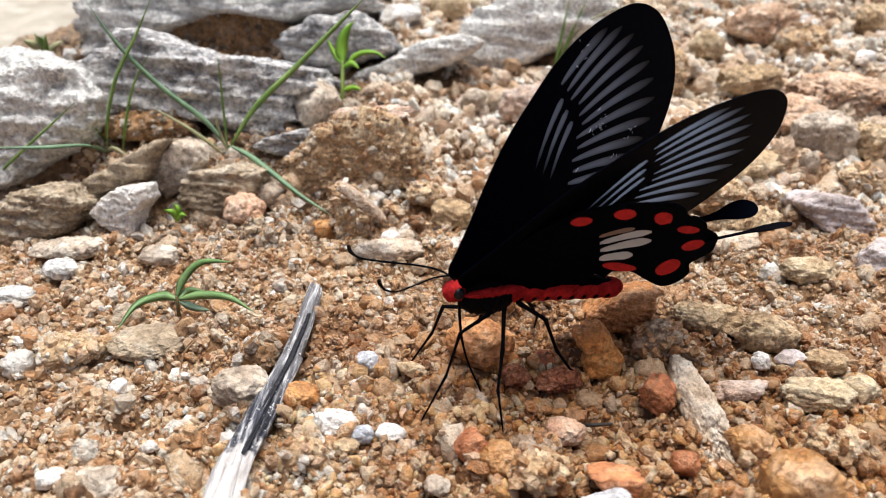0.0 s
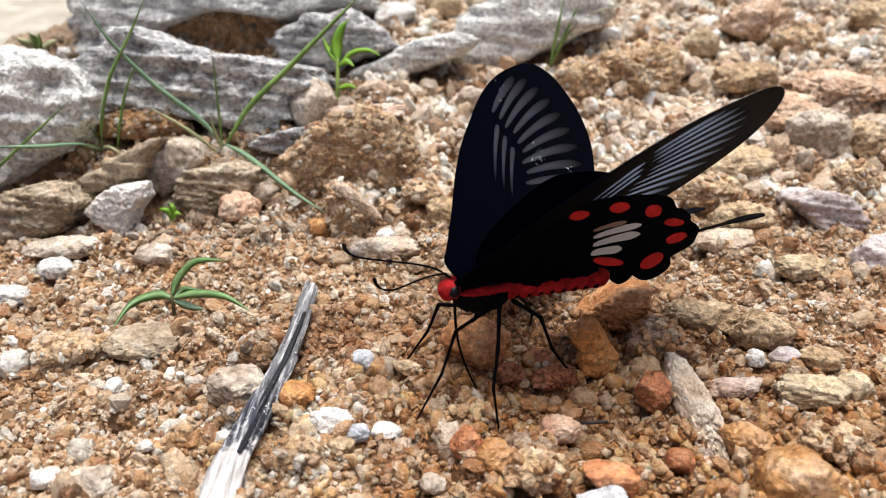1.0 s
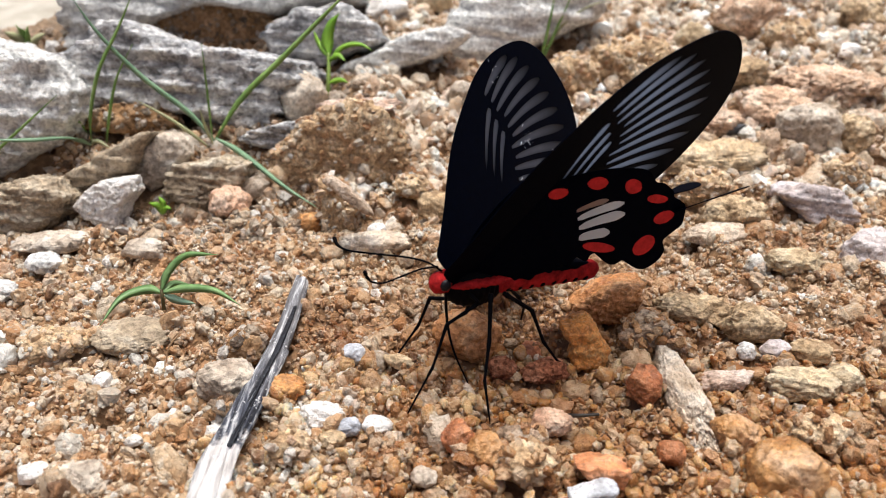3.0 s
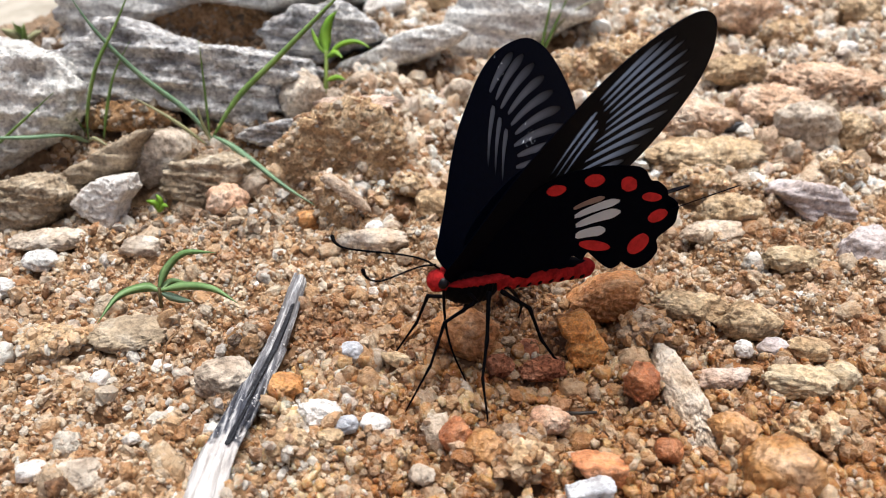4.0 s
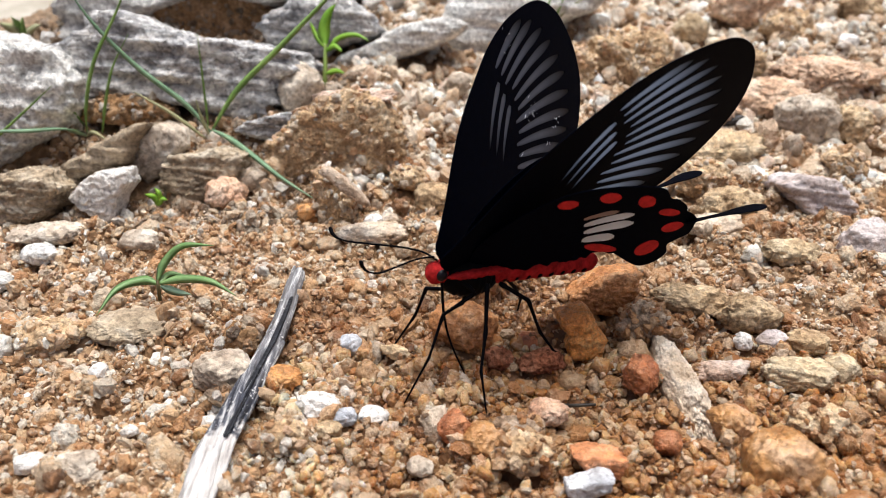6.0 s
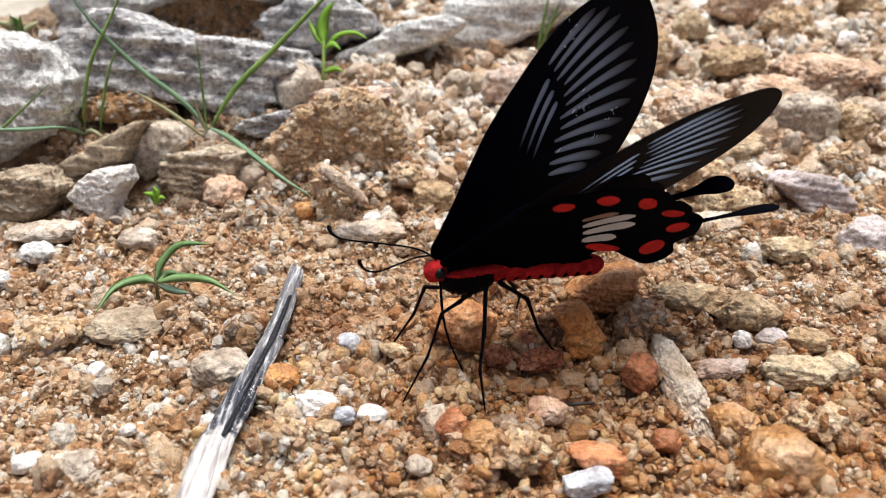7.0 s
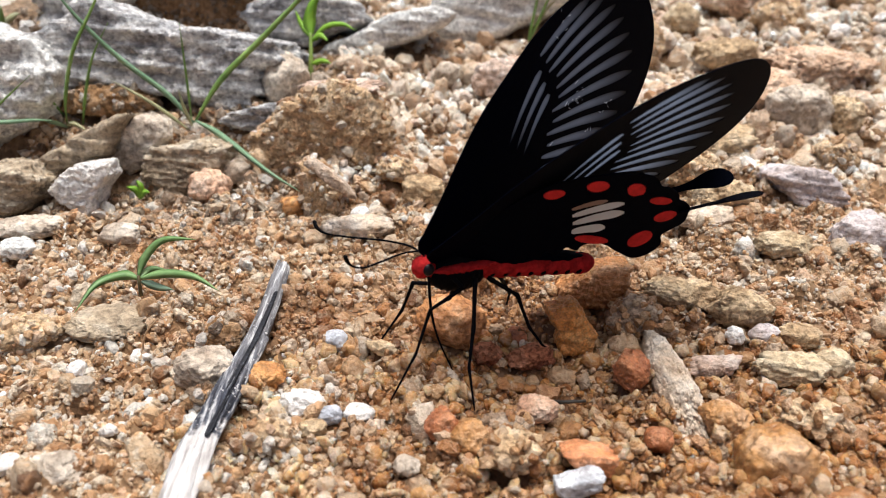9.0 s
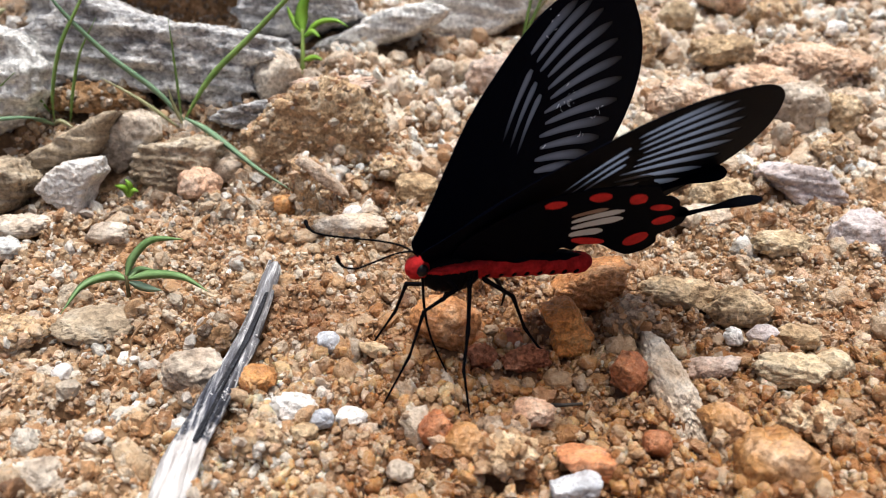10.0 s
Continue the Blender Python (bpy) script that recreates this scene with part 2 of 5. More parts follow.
LILAC = stone_material("lilac_quartz", (0.30, 0.23, 0.19), (0.54, 0.47, 0.46), (0.74, 0.71, 0.73), 0.6, 0.4, 0.2, 170, 0.4)
SLATE = stone_material("dark_slate", (0.05, 0.05, 0.055), (0.12, 0.12, 0.13), (0.26, 0.26, 0.27), 0.6, 0.4, 0.4, 200, 0.4)
SILVER = stone_material("silvery_crystal", (0.40, 0.41, 0.44), (0.62, 0.64, 0.68), (0.84, 0.86, 0.9), 0.22, 0.6, 0.3, 220, 0.2)
WET = stone_material("wet_red_stone", (0.32, 0.11, 0.035), (0.60, 0.27, 0.10), (0.80, 0.50, 0.28), 0.2, 0.5, 0.2, 190, 0.3)
EARTHY = [(0.0, (0.17, 0.09, 0.045)), (0.10, (0.38, 0.19, 0.08)), (0.24, (0.50, 0.29, 0.14)), (0.40, (0.52, 0.36, 0.21)), (0.55, (0.60, 0.43, 0.27)), (0.67, (0.56, 0.46, 0.34)), (0.76, (0.58, 0.36, 0.22)), (0.84, (0.70, 0.61, 0.48)), (0.93, (0.52, 0.49, 0.44)), (0.97, (0.78, 0.74, 0.67)), (1.0, (0.88, 0.86, 0.82))]
DRY = [(0.0, (0.32, 0.212, 0.132)), (0.14, (0.58, 0.403, 0.253)), (0.3, (0.74, 0.583, 0.418)), (0.45, (0.66, 0.583, 0.473)), (0.6, (0.8, 0.721, 0.583)), (0.72, (0.74, 0.583, 0.473)), (0.84, (0.82, 0.816, 0.748)), (1.0, (0.9, 0.943, 0.946))]
# Brown earth, coloured darker still to put in shade on the bank face.
BROWN = [(0.0, (0.08, 0.0473, 0.0269)), (0.3, (0.19, 0.121, 0.0672)), (0.6, (0.29, 0.205, 0.134)), (0.85, (0.39, 0.31, 0.235)), (1.0, (0.58, 0.557, 0.526))]
BROWNGRAINS = gravel_material("brown_earth_crumbs", BROWN, 0.85)
GRAINS = gravel_material("mixed_gravel", EARTHY)
DRYGRAINS = gravel_material("dry_gravel", DRY)
PEBBLE = gravel_material("single_pebble", EARTHY, 0.6, True)


# ---- ground ----
def smooth01(a, b, v):
    t = min(1.0, max(0.0, (v - a) / (b - a)))
    return t * t * (3 - 2 * t)


def ground_form(x, y):
    """Large form: level in front, a ledge under the rocks, a bank that rises behind and falls away far off."""
    z = 0.2 * max(0.0, min(y, 0.22) - 0.03)
    z += 0.005 * smooth01(0.026, 0.042, y + 0.12 * x) * smooth01(0.012, -0.02, x)
    far = smooth01(0.18, 0.42, y - 0.9 * x) * smooth01(2.4, 1.0, ((x + 0.35) ** 2 + (y - 0.45) ** 2) ** 0.5)
    return z * (1 - far) - 0.10 * far


def lumps(p, scale, seed):
    """Rounded clods: high in the middle of each cell, low along its edges."""
    d = noise.voronoi(p * scale + Vector((seed, seed * 2, 0)))[0]
    return min(1.0, (d[1] - d[0]) * 1.6) - 0.5


def ground_height(x, y):
    z = ground_form(x, y)
    p = Vector((x, y, 0))
    z += 1.8 * MM * noise.noise(p * 38 + Vector((3, 7, 1)))
    if abs(x) < 0.16 and -0.08 < y < 0.16:
        q = p + Vector((noise.noise(p * 150), noise.noise(p * 150 + Vector((5, 5, 5))), 0)) * 2.5 * MM
        z += 1.2 * MM * noise.noise(p * 85 + Vector((9, 2, 5)))
        z += 3.2 * MM * lumps(q, 125, 3)
        z += 2.0 * MM * lumps(q, 290, 8)
    return z


def axis_steps(lo, hi, step, reach):
    inner = list(np.arange(lo, hi + step / 2, step))
    grow, a, b, d = 1.35, inner[0], inner[-1], step
    left, right = [], []
    while b < reach:
        d *= grow
        a, b = a - d, b + d
        left.append(a)
        right.append(b)
    return left[::-1] + inner + right


def build_ground():
    xs = axis_steps(-0.135, 0.135, 0.7 * MM, 60)
    ys = axis_steps(-0.065, 0.13, 0.7 * MM, 60)
    nx = len(xs)
    verts = [(x, y, ground_height(x, y)) for y in ys for x in xs]
    faces = [(j * nx + i, j * nx + i + 1, (j + 1) * nx + i + 1, (j + 1) * nx + i) for j in range(len(ys) - 1) for i in range(nx - 1)]
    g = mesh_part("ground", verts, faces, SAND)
    return tagged(g, "orange-brown coarse sandy ground strewn with gravel", "ground", kind="structure")


ground = build_ground()


# ---- stones ----
STONES = []


def rock_shape(seed, level, cuts, rough=0.10, lump=0.16, block=2.0, aspect=(1, 1, 1)):
    """A unit stone: a ball or block cut by planes, lumpy and chipped."""
    rng = random.Random(seed)
    bm = bmesh.new()
    bmesh.ops.create_icosphere(bm, subdivisions=level, radius=1.0)
    planes = []
    for _ in range(cuts):
        v = Vector((rng.gauss(0, 1), rng.gauss(0, 1), rng.gauss(0, 0.8))).normalized()
        planes.append((v, rng.uniform(0.62, 0.93)))
    o = Vector((rng.uniform(-50, 50), rng.uniform(-50, 50), rng.uniform(-50, 50)))
    for v in bm.verts:
        d = v.co.normalized()
        r = 1.05 / (abs(d.x) ** block + abs(d.y) ** block + abs(d.z) ** block) ** (1 / block)
        r += lump * noise.noise(d * 1.3 + o)
        for nrm, off in planes:
            k = d.dot(nrm)
            if k > 0.05:
                r = min(r, off * (1.2 if block > 2 else 1.0) / k)
        e = Vector(a * b for a, b in zip(d, aspect))
        f = rough * noise.noise(e * 3.2 + o) + rough * 0.6 * noise.noise(e * 7 + o)
        if level > 3:
            f += rough * 0.55 * (0.4 - abs(noise.noise(e * 12 + o)) * 2) + rough * 0.35 * (0.4 - abs(noise.noise(e * 27 + o)) * 2)
        v.co = d * r * (1 + f)
    return bm


CRUSTY = (CLOD, EARTH, RUSTPORE, GRIT, REDSOIL, ROSE, REDLAYER, OCHRE, OCHREPALE, PINKPALE)


def glue_grains(ob, count, seed, size, material):
    """Sand grains stuck over the surface of a clod."""
    rng = random.Random(seed * 7 + 1)
    faces = [f for f in ob.data.polygons if f.normal.z > -0.5]
    grit = bmesh.new()
    for _ in range(count):
        f = rng.choice(faces)
        r = min(1.8, size * (1 - rng.random()) ** (-1 / 2.5)) * MM / 2
        m = Matrix.LocRotScale(f.center + f.normal * r * 0.1, Euler([rng.uniform(0, 6.3) for _ in range(3)]), [r * rng.uniform(0.6, 1.5) for _ in range(3)])
        for v in bmesh.ops.create_icosphere(grit, subdivisions=1, radius=1.0, matrix=m)["verts"]:
            v.co += Vector([rng.uniform(-0.25, 0.25) * r for _ in range(3)])
    tagged(part("grit", grit, material, ob, smooth=False), "sand grains stuck to the clod", kind="stuff")


def stone(name, label, place, half, seed, material, turn=0, tilt=0, level=3, cuts=9):
    """A stone at place with half its width, depth and height, in millimetres."""
    blocky = 3.6 if name == "rock" and material not in CRUSTY else 2.4
    bm = rock_shape(seed, level + 1, cuts, 0.15 if material in CRUSTY else 0.10, 0.16, blocky, [a / (half[0] * half[1] * half[2]) ** (1 / 3) for a in half])
    bmesh.ops.transform(bm, matrix=Matrix.Diagonal((half[0] * MM, half[1] * MM, half[2] * MM, 1)), verts=bm.verts)
    ob = part(name, bm, material)
    if material in (CLOD, EARTH, GRIT):
        area = (half[0] * half[1] + half[1] * half[2] + half[0] * half[2]) / 3
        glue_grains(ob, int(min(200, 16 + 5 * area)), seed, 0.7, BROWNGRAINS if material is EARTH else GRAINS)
    ob.matrix_world = pose(place[0] * MM, place[1] * MM, place[2] * MM, 0, -tilt, turn)
    STONES.append((place[0] * MM, place[1] * MM, half[0] * MM, half[1] * MM, radians(turn)))
    return tagged(ob, label, "rock" if name == "rock" else "stone", "rocks of the bank" if name == "rock" else "loose stones on sand")


def block(name, label, place, outline, depth, seed, material, level=6):
    """A broken stone of its own upright outline (across, up) and half depth, in millimetres; edges worn, faces chipped in beds."""
    rng = random.Random(seed)
    reach = []
    for i in range(720):
        a = math.tau * i / 720
        ca, sa = math.cos(a), math.sin(a)
        best = 0.3
        for (x0, z0), (x1, z1) in zip(outline, outline[1:] + outline[:1]):
            ex, ez = x1 - x0, z1 - z0
            det = sa * ex - ca * ez
            if abs(det) > 1e-9:
                far, u = (z0 * ex - x0 * ez) / det, (ca * z0 - sa * x0) / det
                if far > best and -1e-6 <= u <= 1 + 1e-6:
                    best = far
        reach.append(best)
    wide = max(abs(q[0]) for q in outline)
    tall = max(abs(q[1]) for q in outline)
    size = (wide * tall * depth) ** (1 / 3)
    bedded = 0.5 if material in (GREY, GREYPALE, LAYER, LILAC) else 0.15
    crusty = material in CRUSTY
    lean, o = rng.uniform(0.1, 0.35), Vector((rng.uniform(-50, 50), rng.uniform(-50, 50), rng.uniform(-50, 50)))
    bm = bmesh.new()
    bmesh.ops.create_icosphere(bm, subdivisions=level, radius=1.0)
    for v in bm.verts:
        d = Vector((v.co.x * wide, v.co.y * depth, v.co.z * tall)).normalized()
        flat = math.hypot(d.x, d.z)
        side = reach[int(math.atan2(d.z, d.x) / math.tau * 720) % 720] / max(flat, 1e-4)
        face = depth * (1 + lean * (d.z if d.y < 0 else 0)) / max(abs(d.y), 1e-4)
        r = (side ** -7 + face ** -7) ** (-1 / 7)
        q = d * r
        e = q / size
        near, second = noise.voronoi(e * 2.6 + o)[0][:2]
        f = 0.06 * noise.noise(e * 1.6 + o) + 0.15 * (min(0.5, second - near) - 0.2) + 0.07 * (0.4 - 2 * abs(noise.noise(e * 5 + o)))
        f += (0.08 if crusty else 0.05) * (0.4 - 2 * abs(noise.noise(e * 11 + o))) + (0.07 if crusty else 0.045) * noise.noise(e * 24 + o)
        beds = noise.noise(Vector((e.x * 0.8, e.y * 0.8, e.z * 7 + 1.0 * e.x)) + o)
        f += bedded * 0.30 * (round(beds * 4) / 4 * 0.8 + beds * 0.2)
        v.co = q + (d * 0.35 + q * (0.65 / size)) * f * size * 0.75
        v.co *= MM
    ob = part(name, bm, material)
    if material in (CLOD, EARTH, GRIT):
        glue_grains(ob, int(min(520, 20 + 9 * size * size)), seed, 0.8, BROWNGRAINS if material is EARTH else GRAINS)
    ob.matrix_world = pose(place[0] * MM, place[1] * MM, place[2] * MM, -20, 0, 0)
    STONES.append((place[0] * MM, place[1] * MM, wide * MM, depth * MM, 0.0))
    return tagged(ob, label, "rock" if name == "rock" else "stone", "rocks of the bank" if name == "rock" else "loose stones on sand")


block("rock", "large grey weathered rock slab with a rough broken face", (-55.8, 62.3, 16.3), [(-27.3, 3.0), (-22.1, 5.2), (-18.2, 7.2), (-15.4, 10.5), (-11.1, 11.8), (-4.9, 8.5), (0.0, 7.2), (4.9, 4.7), (13.5, 4.9), (19.7, 3.7), (26.4, 2.2), (27.3, 0.1), (23.4, -2.9), (21.1, -6.2), (20.2, -10.8), (13.5, -11.8), (6.1, -10.3), (0.0, -8.5), (-7.4, -7.0), (-15.4, -6.5), (-22.1, -9.6), (-26.8, -6.5)], 11, 11, GREY, level=6)
block("rock", "pale grey rock slab lying over a brown hollow", (-58.8, 99.4, 21.5), [(-37.9, -12.4), (-36.3, -2.5), (-34.3, 9.4), (-11.2, 12.4), (37.9, 9.4), (37.9, 1.3), (25.0, -0.1), (15.2, -2.2), (3.5, -0.1), (-10.0, -0.3), (-17.8, -3.3), (-29.7, -8.2)], 14, 12, GREYPALE, level=6)
block("rock", "grey weathered rock slab sunk in sand at the edge", (-86.6, 50.3, 10.1), [(-14.0, 11.8), (-5.8, 11.5), (1.3, 12.7), (7.4, 13.7), (13.7, 7.6), (14.0, 2.1), (11.9, -1.4), (7.4, -5.0), (1.3, -8.0), (-5.8, -11.8), (-14.0, -13.7)], 12, 13, GREYPALE, level=6)
stone("rock", "pale grey weathered rock behind the grass", (-98.2, 66.0, 14.7), (14.7, 8.4, 6.5), 14, GREYPALE, turn=-8, tilt=0, level=5, cuts=12)
block("rock", "rounded grey rock with a pale worn top", (-27.8, 81.8, 19.0), [(-15.1, 0.4), (-13.1, 2.5), (-9.0, 4.6), (-5.0, 6.2), (3.0, 7.0), (8.4, 5.3), (11.7, 1.8), (15.1, -1.0), (8.4, -3.2), (3.0, -4.6), (1.7, -6.5), (-2.3, -7.0), (-4.4, -5.8), (-9.0, -5.4), (-13.1, -3.5)], 8, 15, GREY, level=5)
block("rock", "flat grey stone slab with orange sandy edges", (-9.8, 79.3, 15.9), [(-16.2, -4.9), (-14.6, -3.2), (-6.8, 0.1), (-1.5, 3.5), (3.9, 4.8), (11.9, 5.9), (16.2, 4.2), (10.6, 0.6), (3.9, -2.1), (-2.8, -4.3), (-9.5, -5.9)], 6, 16, GREYPALE, level=5)
block("rock", "flat pale grey stone slab among the gravel", (18.7, 98.2, 16.4), [(-19.5, -9.7), (-20.9, -3.1), (-16.6, 4.6), (-7.8, 9.6), (19.7, 10.3), (20.9, 3.1), (13.9, -0.1), (6.7, -3.4), (-2.0, -7.0), (-10.7, -10.3)], 9, 17, GREYPALE, level=5)
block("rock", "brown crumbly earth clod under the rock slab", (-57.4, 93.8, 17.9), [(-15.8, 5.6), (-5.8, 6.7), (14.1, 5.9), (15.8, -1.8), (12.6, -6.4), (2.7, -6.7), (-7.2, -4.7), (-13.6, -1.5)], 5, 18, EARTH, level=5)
block("rock", "brown crumbly lump of cemented gravel", (-21.0, 43.4, 7.2), [(-14.0, -1.7), (-11.4, 1.5), (-6.9, 5.1), (-2.3, 8.0), (3.4, 9.4), (9.1, 8.0), (12.0, 4.5), (14.0, -0.2), (10.9, -6.1), (4.6, -9.1), (-2.3, -9.4), (-9.1, -7.5), (-13.0, -5.0)], 7, 19, CLOD, level=6)
block("rock", "thin grey flagstone chip beside a brown lump", (-34.1, 46.6, 8.9), [(-8.4, -1.6), (-5.7, 0.6), (-1.0, 1.8), (4.7, 2.9), (8.4, 3.5), (6.5, -0.2), (2.7, -2.7), (-1.0, -3.5), (-4.5, -2.5)], 4.5, 20, GREY, level=5)
block("rock", "dark brown layered stone block", (-46.4, 37.2, 1.6), [(-8.3, 1.3), (-6.4, 4.2), (3.2, 6.0), (8.3, 4.9), (7.7, 1.9), (6.8, -0.7), (3.2, -3.3), (-2.5, -6.0), (-7.0, -4.2), (-8.3, -1.6)], 6, 21, LAYER, level=6)
block("rock", "beige angular stone with a grey side", (-56.1, 41.0, 5.3), [(-5.9, -3.3), (-4.5, 0.2), (-1.7, 3.8), (1.1, 5.9), (5.2, 4.9), (5.9, 1.4), (3.6, -1.5), (1.4, -3.8), (-2.3, -5.9)], 5.5, 22, BEIGE, level=5)
block("rock", "dark grey-brown flat stone slab in the bank", (-66.4, 38.4, 5.7), [(-12.4, -3.9), (-6.8, -1.4), (1.1, 2.7), (7.8, 6.2), (10.9, 6.6), (8.4, 3.0), (5.8, -0.9), (1.1, -2.7), (-5.7, -4.6), (-10.1, -5.0)], 7, 23, LAYER, level=5)
block("rock", "brown earthy stone beside the flat slab", (-78.7, 27.8, 1.7), [(-9.3, -5.6), (-8.2, 1.0), (-2.9, 4.8), (1.4, 5.6), (6.9, 5.0), (9.3, 2.6), (7.8, -0.7), (4.6, -3.7), (-0.7, -5.6)], 7, 24, LAYER, level=6)
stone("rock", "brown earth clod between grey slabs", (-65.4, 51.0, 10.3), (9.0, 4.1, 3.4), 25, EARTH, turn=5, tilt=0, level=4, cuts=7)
block("quartz_stone", "cream angular quartz stone with grey stains", (-63.0, 27.0, 2.6), [(-5.8, 0.1), (-2.5, 3.3), (0.6, 5.0), (5.4, 5.2), (5.8, 2.8), (3.3, 0.1), (2.5, -3.2), (1.8, -5.2), (-1.0, -4.1), (-4.1, -1.9)], 4, 26, WHITE, level=6)
block("stone", "brown block of sandy stone with a pale chip", (-19.0, 25.8, 2.9), [(-4.0, -5.0), (-3.6, 1.3), (-4.0, 5.0), (-2.3, 5.6), (-0.2, 4.3), (2.4, 2.2), (4.0, 0.2), (2.1, -1.1), (2.3, -4.8), (-1.0, -5.6)], 4, 27, CLOD, level=5)
block("stone_chip", "pale thin stone chip leaning on a brown block", (-16.5, 16.0, 10.1), [(-4.4, 2.5), (-3.0, 3.4), (-0.4, 1.9), (3.0, -1.2), (4.7, -3.5), (3.0, -3.3), (-0.2, -1.0), (-2.6, 1.2)], 1.5, 28, PALELONG, level=5)
stone("stone", "reddish brown stone on the sandy bank", (-41.2, 28.8, 1.7), (3.8, 3.2, 3.2), 29, ROSE, turn=0, tilt=0, level=3, cuts=9)
stone("stone", "pale stone half sunk in brown sand", (-69.9, 16.4, 0.7), (5.8, 2.7, 1.7), 30, BEIGE, turn=6, tilt=0, level=4, cuts=9)
stone("stone", "smooth grey oval pebble on sand", (-68.0, 9.6, 0.6), (3.0, 2.0, 1.5), 31, GREYPALE, turn=0, tilt=0, level=3, cuts=3)
stone("stone", "pale pinkish stone on brown sand", (-52.6, 14.3, 0.6), (4.0, 2.2, 1.5), 32, BEIGE, turn=0, tilt=0, level=3, cuts=9)
stone("stone", "grey pebble at the sandy edge", (-71.9, 1.2, 0.5), (3.2, 1.9, 1.4), 33, GREYPALE, turn=0, tilt=0, level=3, cuts=5)
stone("stone", "flat grey-brown stone with rough chipped top", (-45.5, -11.1, 0.6), (5.6, 3.7, 1.8), 34, LAYER, turn=14, tilt=-6, level=4, cuts=11)
stone("stone", "brown crusted stone half buried in sand", (-55.9, -12.9, 0.7), (5.4, 3.1, 2.2), 35, CLOD, turn=15, tilt=0, level=4, cuts=9)
stone("stone", "tan rough stone beside a dry stick", (-29.1, -21.4, 1.0), (3.7, 2.9, 2.7), 36, BEIGE, turn=0, tilt=0, level=4, cuts=8)
stone("stone", "white quartz pebble in brown sand", (-46.1, -21.3, 0.5), (1.3, 1.3, 1.3), 37, WHITE, turn=0, tilt=0, level=3, cuts=8)
stone("stone", "pale grey lump of gritty stone", (-41.7, -38.3, 0.6), (3.1, 2.0, 2.0), 38, BEIGE, turn=0, tilt=0, level=4, cuts=7)
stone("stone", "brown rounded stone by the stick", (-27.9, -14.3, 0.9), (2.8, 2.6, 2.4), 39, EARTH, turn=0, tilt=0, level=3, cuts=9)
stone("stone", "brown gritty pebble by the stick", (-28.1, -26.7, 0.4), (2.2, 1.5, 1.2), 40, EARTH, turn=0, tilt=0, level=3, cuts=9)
stone("stone", "pale pebble in coarse sand", (-48.1, -37.3, 0.3), (2.0, 1.4, 1.3), 41, WHITE, turn=0, tilt=0, level=3, cuts=9)
stone("stone", "small white quartz chip in coarse sand", (-38.3, -31.8, 0.3), (1.1, 0.8, 0.8), 42, WHITE, turn=0, tilt=0, level=3, cuts=9)
stone("stone", "bright orange pebble against the stick", (-21.0, -22.2, 0.5), (2.5, 1.8, 1.5), 43, ORANGE, turn=-8, tilt=0, level=4, cuts=6)
stone("stone", "bright white angular quartz pebble on sand", (-15.4, -27.3, 0.5), (2.9, 2.1, 1.7), 44, WHITE, turn=-8, tilt=0, level=4, cuts=8)
stone("stone", "bluish grey translucent quartz pebble", (-12.0, -29.3, 0.4), (1.5, 1.2, 1.2), 45, BLUE, turn=0, tilt=0, level=3, cuts=5)
stone("stone", "milky white rounded quartz pebble", (-8.3, -28.9, 0.3), (1.8, 1.2, 1.0), 46, WHITE, turn=0, tilt=0, level=3, cuts=4)
stone("stone", "pale blue-grey quartz chip on sand", (-12.8, -15.0, 0.6), (1.5, 1.4, 1.4), 47, BLUE, turn=0, tilt=0, level=3, cuts=10)
stone("stone", "yellow ochre long sliver of stone", (-5.9, -16.7, 0.5), (2.5, 1.1, 1.1), 48, OCHRE, turn=-25, tilt=0, level=3, cuts=6)
stone("stone", "pinkish brown crusty clod under the butterfly", (3.3, -12.0, 1.4), (4.5, 3.9, 3.6), 49, WET, turn=10, tilt=0, level=4, cuts=7)
block("stone", "wet reddish brown stone behind the butterfly", (24.7, -3.0, 1.8), [(-5.4, -0.6), (-3.5, 0.8), (-1.3, 2.4), (1.5, 3.2), (4.6, 3.6), (5.4, 3.0), (4.7, -0.4), (3.9, -3.1), (1.1, -3.6), (-2.0, -3.5), (-4.2, -2.7)], 4, 50, WET, level=6)
block("stone", "rusty porous stone standing on end", (19.8, -14.0, 2.1), [(-3.4, 2.8), (-1.7, 3.3), (0.0, 4.0), (1.3, 2.8), (2.0, 0.9), (3.4, -0.5), (3.1, -1.9), (2.6, -3.8), (0.0, -4.0), (-1.7, -3.5), (-2.4, -1.3), (-1.9, -0.2), (-3.2, 1.3)], 3, 51, RUSTPORE, level=5)
block("stone", "grey-brown lump of cemented grit", (30.1, -11.1, 1.2), [(-4.5, -0.1), (-2.7, 1.8), (-0.5, 3.3), (1.7, 2.1), (3.1, 0.3), (4.5, -1.8), (2.5, -3.3), (-0.5, -3.3), (-3.0, -2.8)], 3.5, 52, GRIT, level=5)
stone("stone", "rounded red pebble under the butterfly", (12.6, -14.3, 0.5), (1.6, 1.4, 1.3), 53, RUST, turn=0, tilt=0, level=3, cuts=4)
stone("stone", "dark red crumbly clod of soil", (13.7, -18.4, 0.4), (3.1, 1.9, 1.4), 54, REDSOIL, turn=0, tilt=0, level=4, cuts=5)
stone("stone", "dark red crumbly clod of soil", (8.0, -18.0, 0.4), (2.0, 1.7, 1.3), 55, REDSOIL, turn=0, tilt=0, level=3, cuts=5)
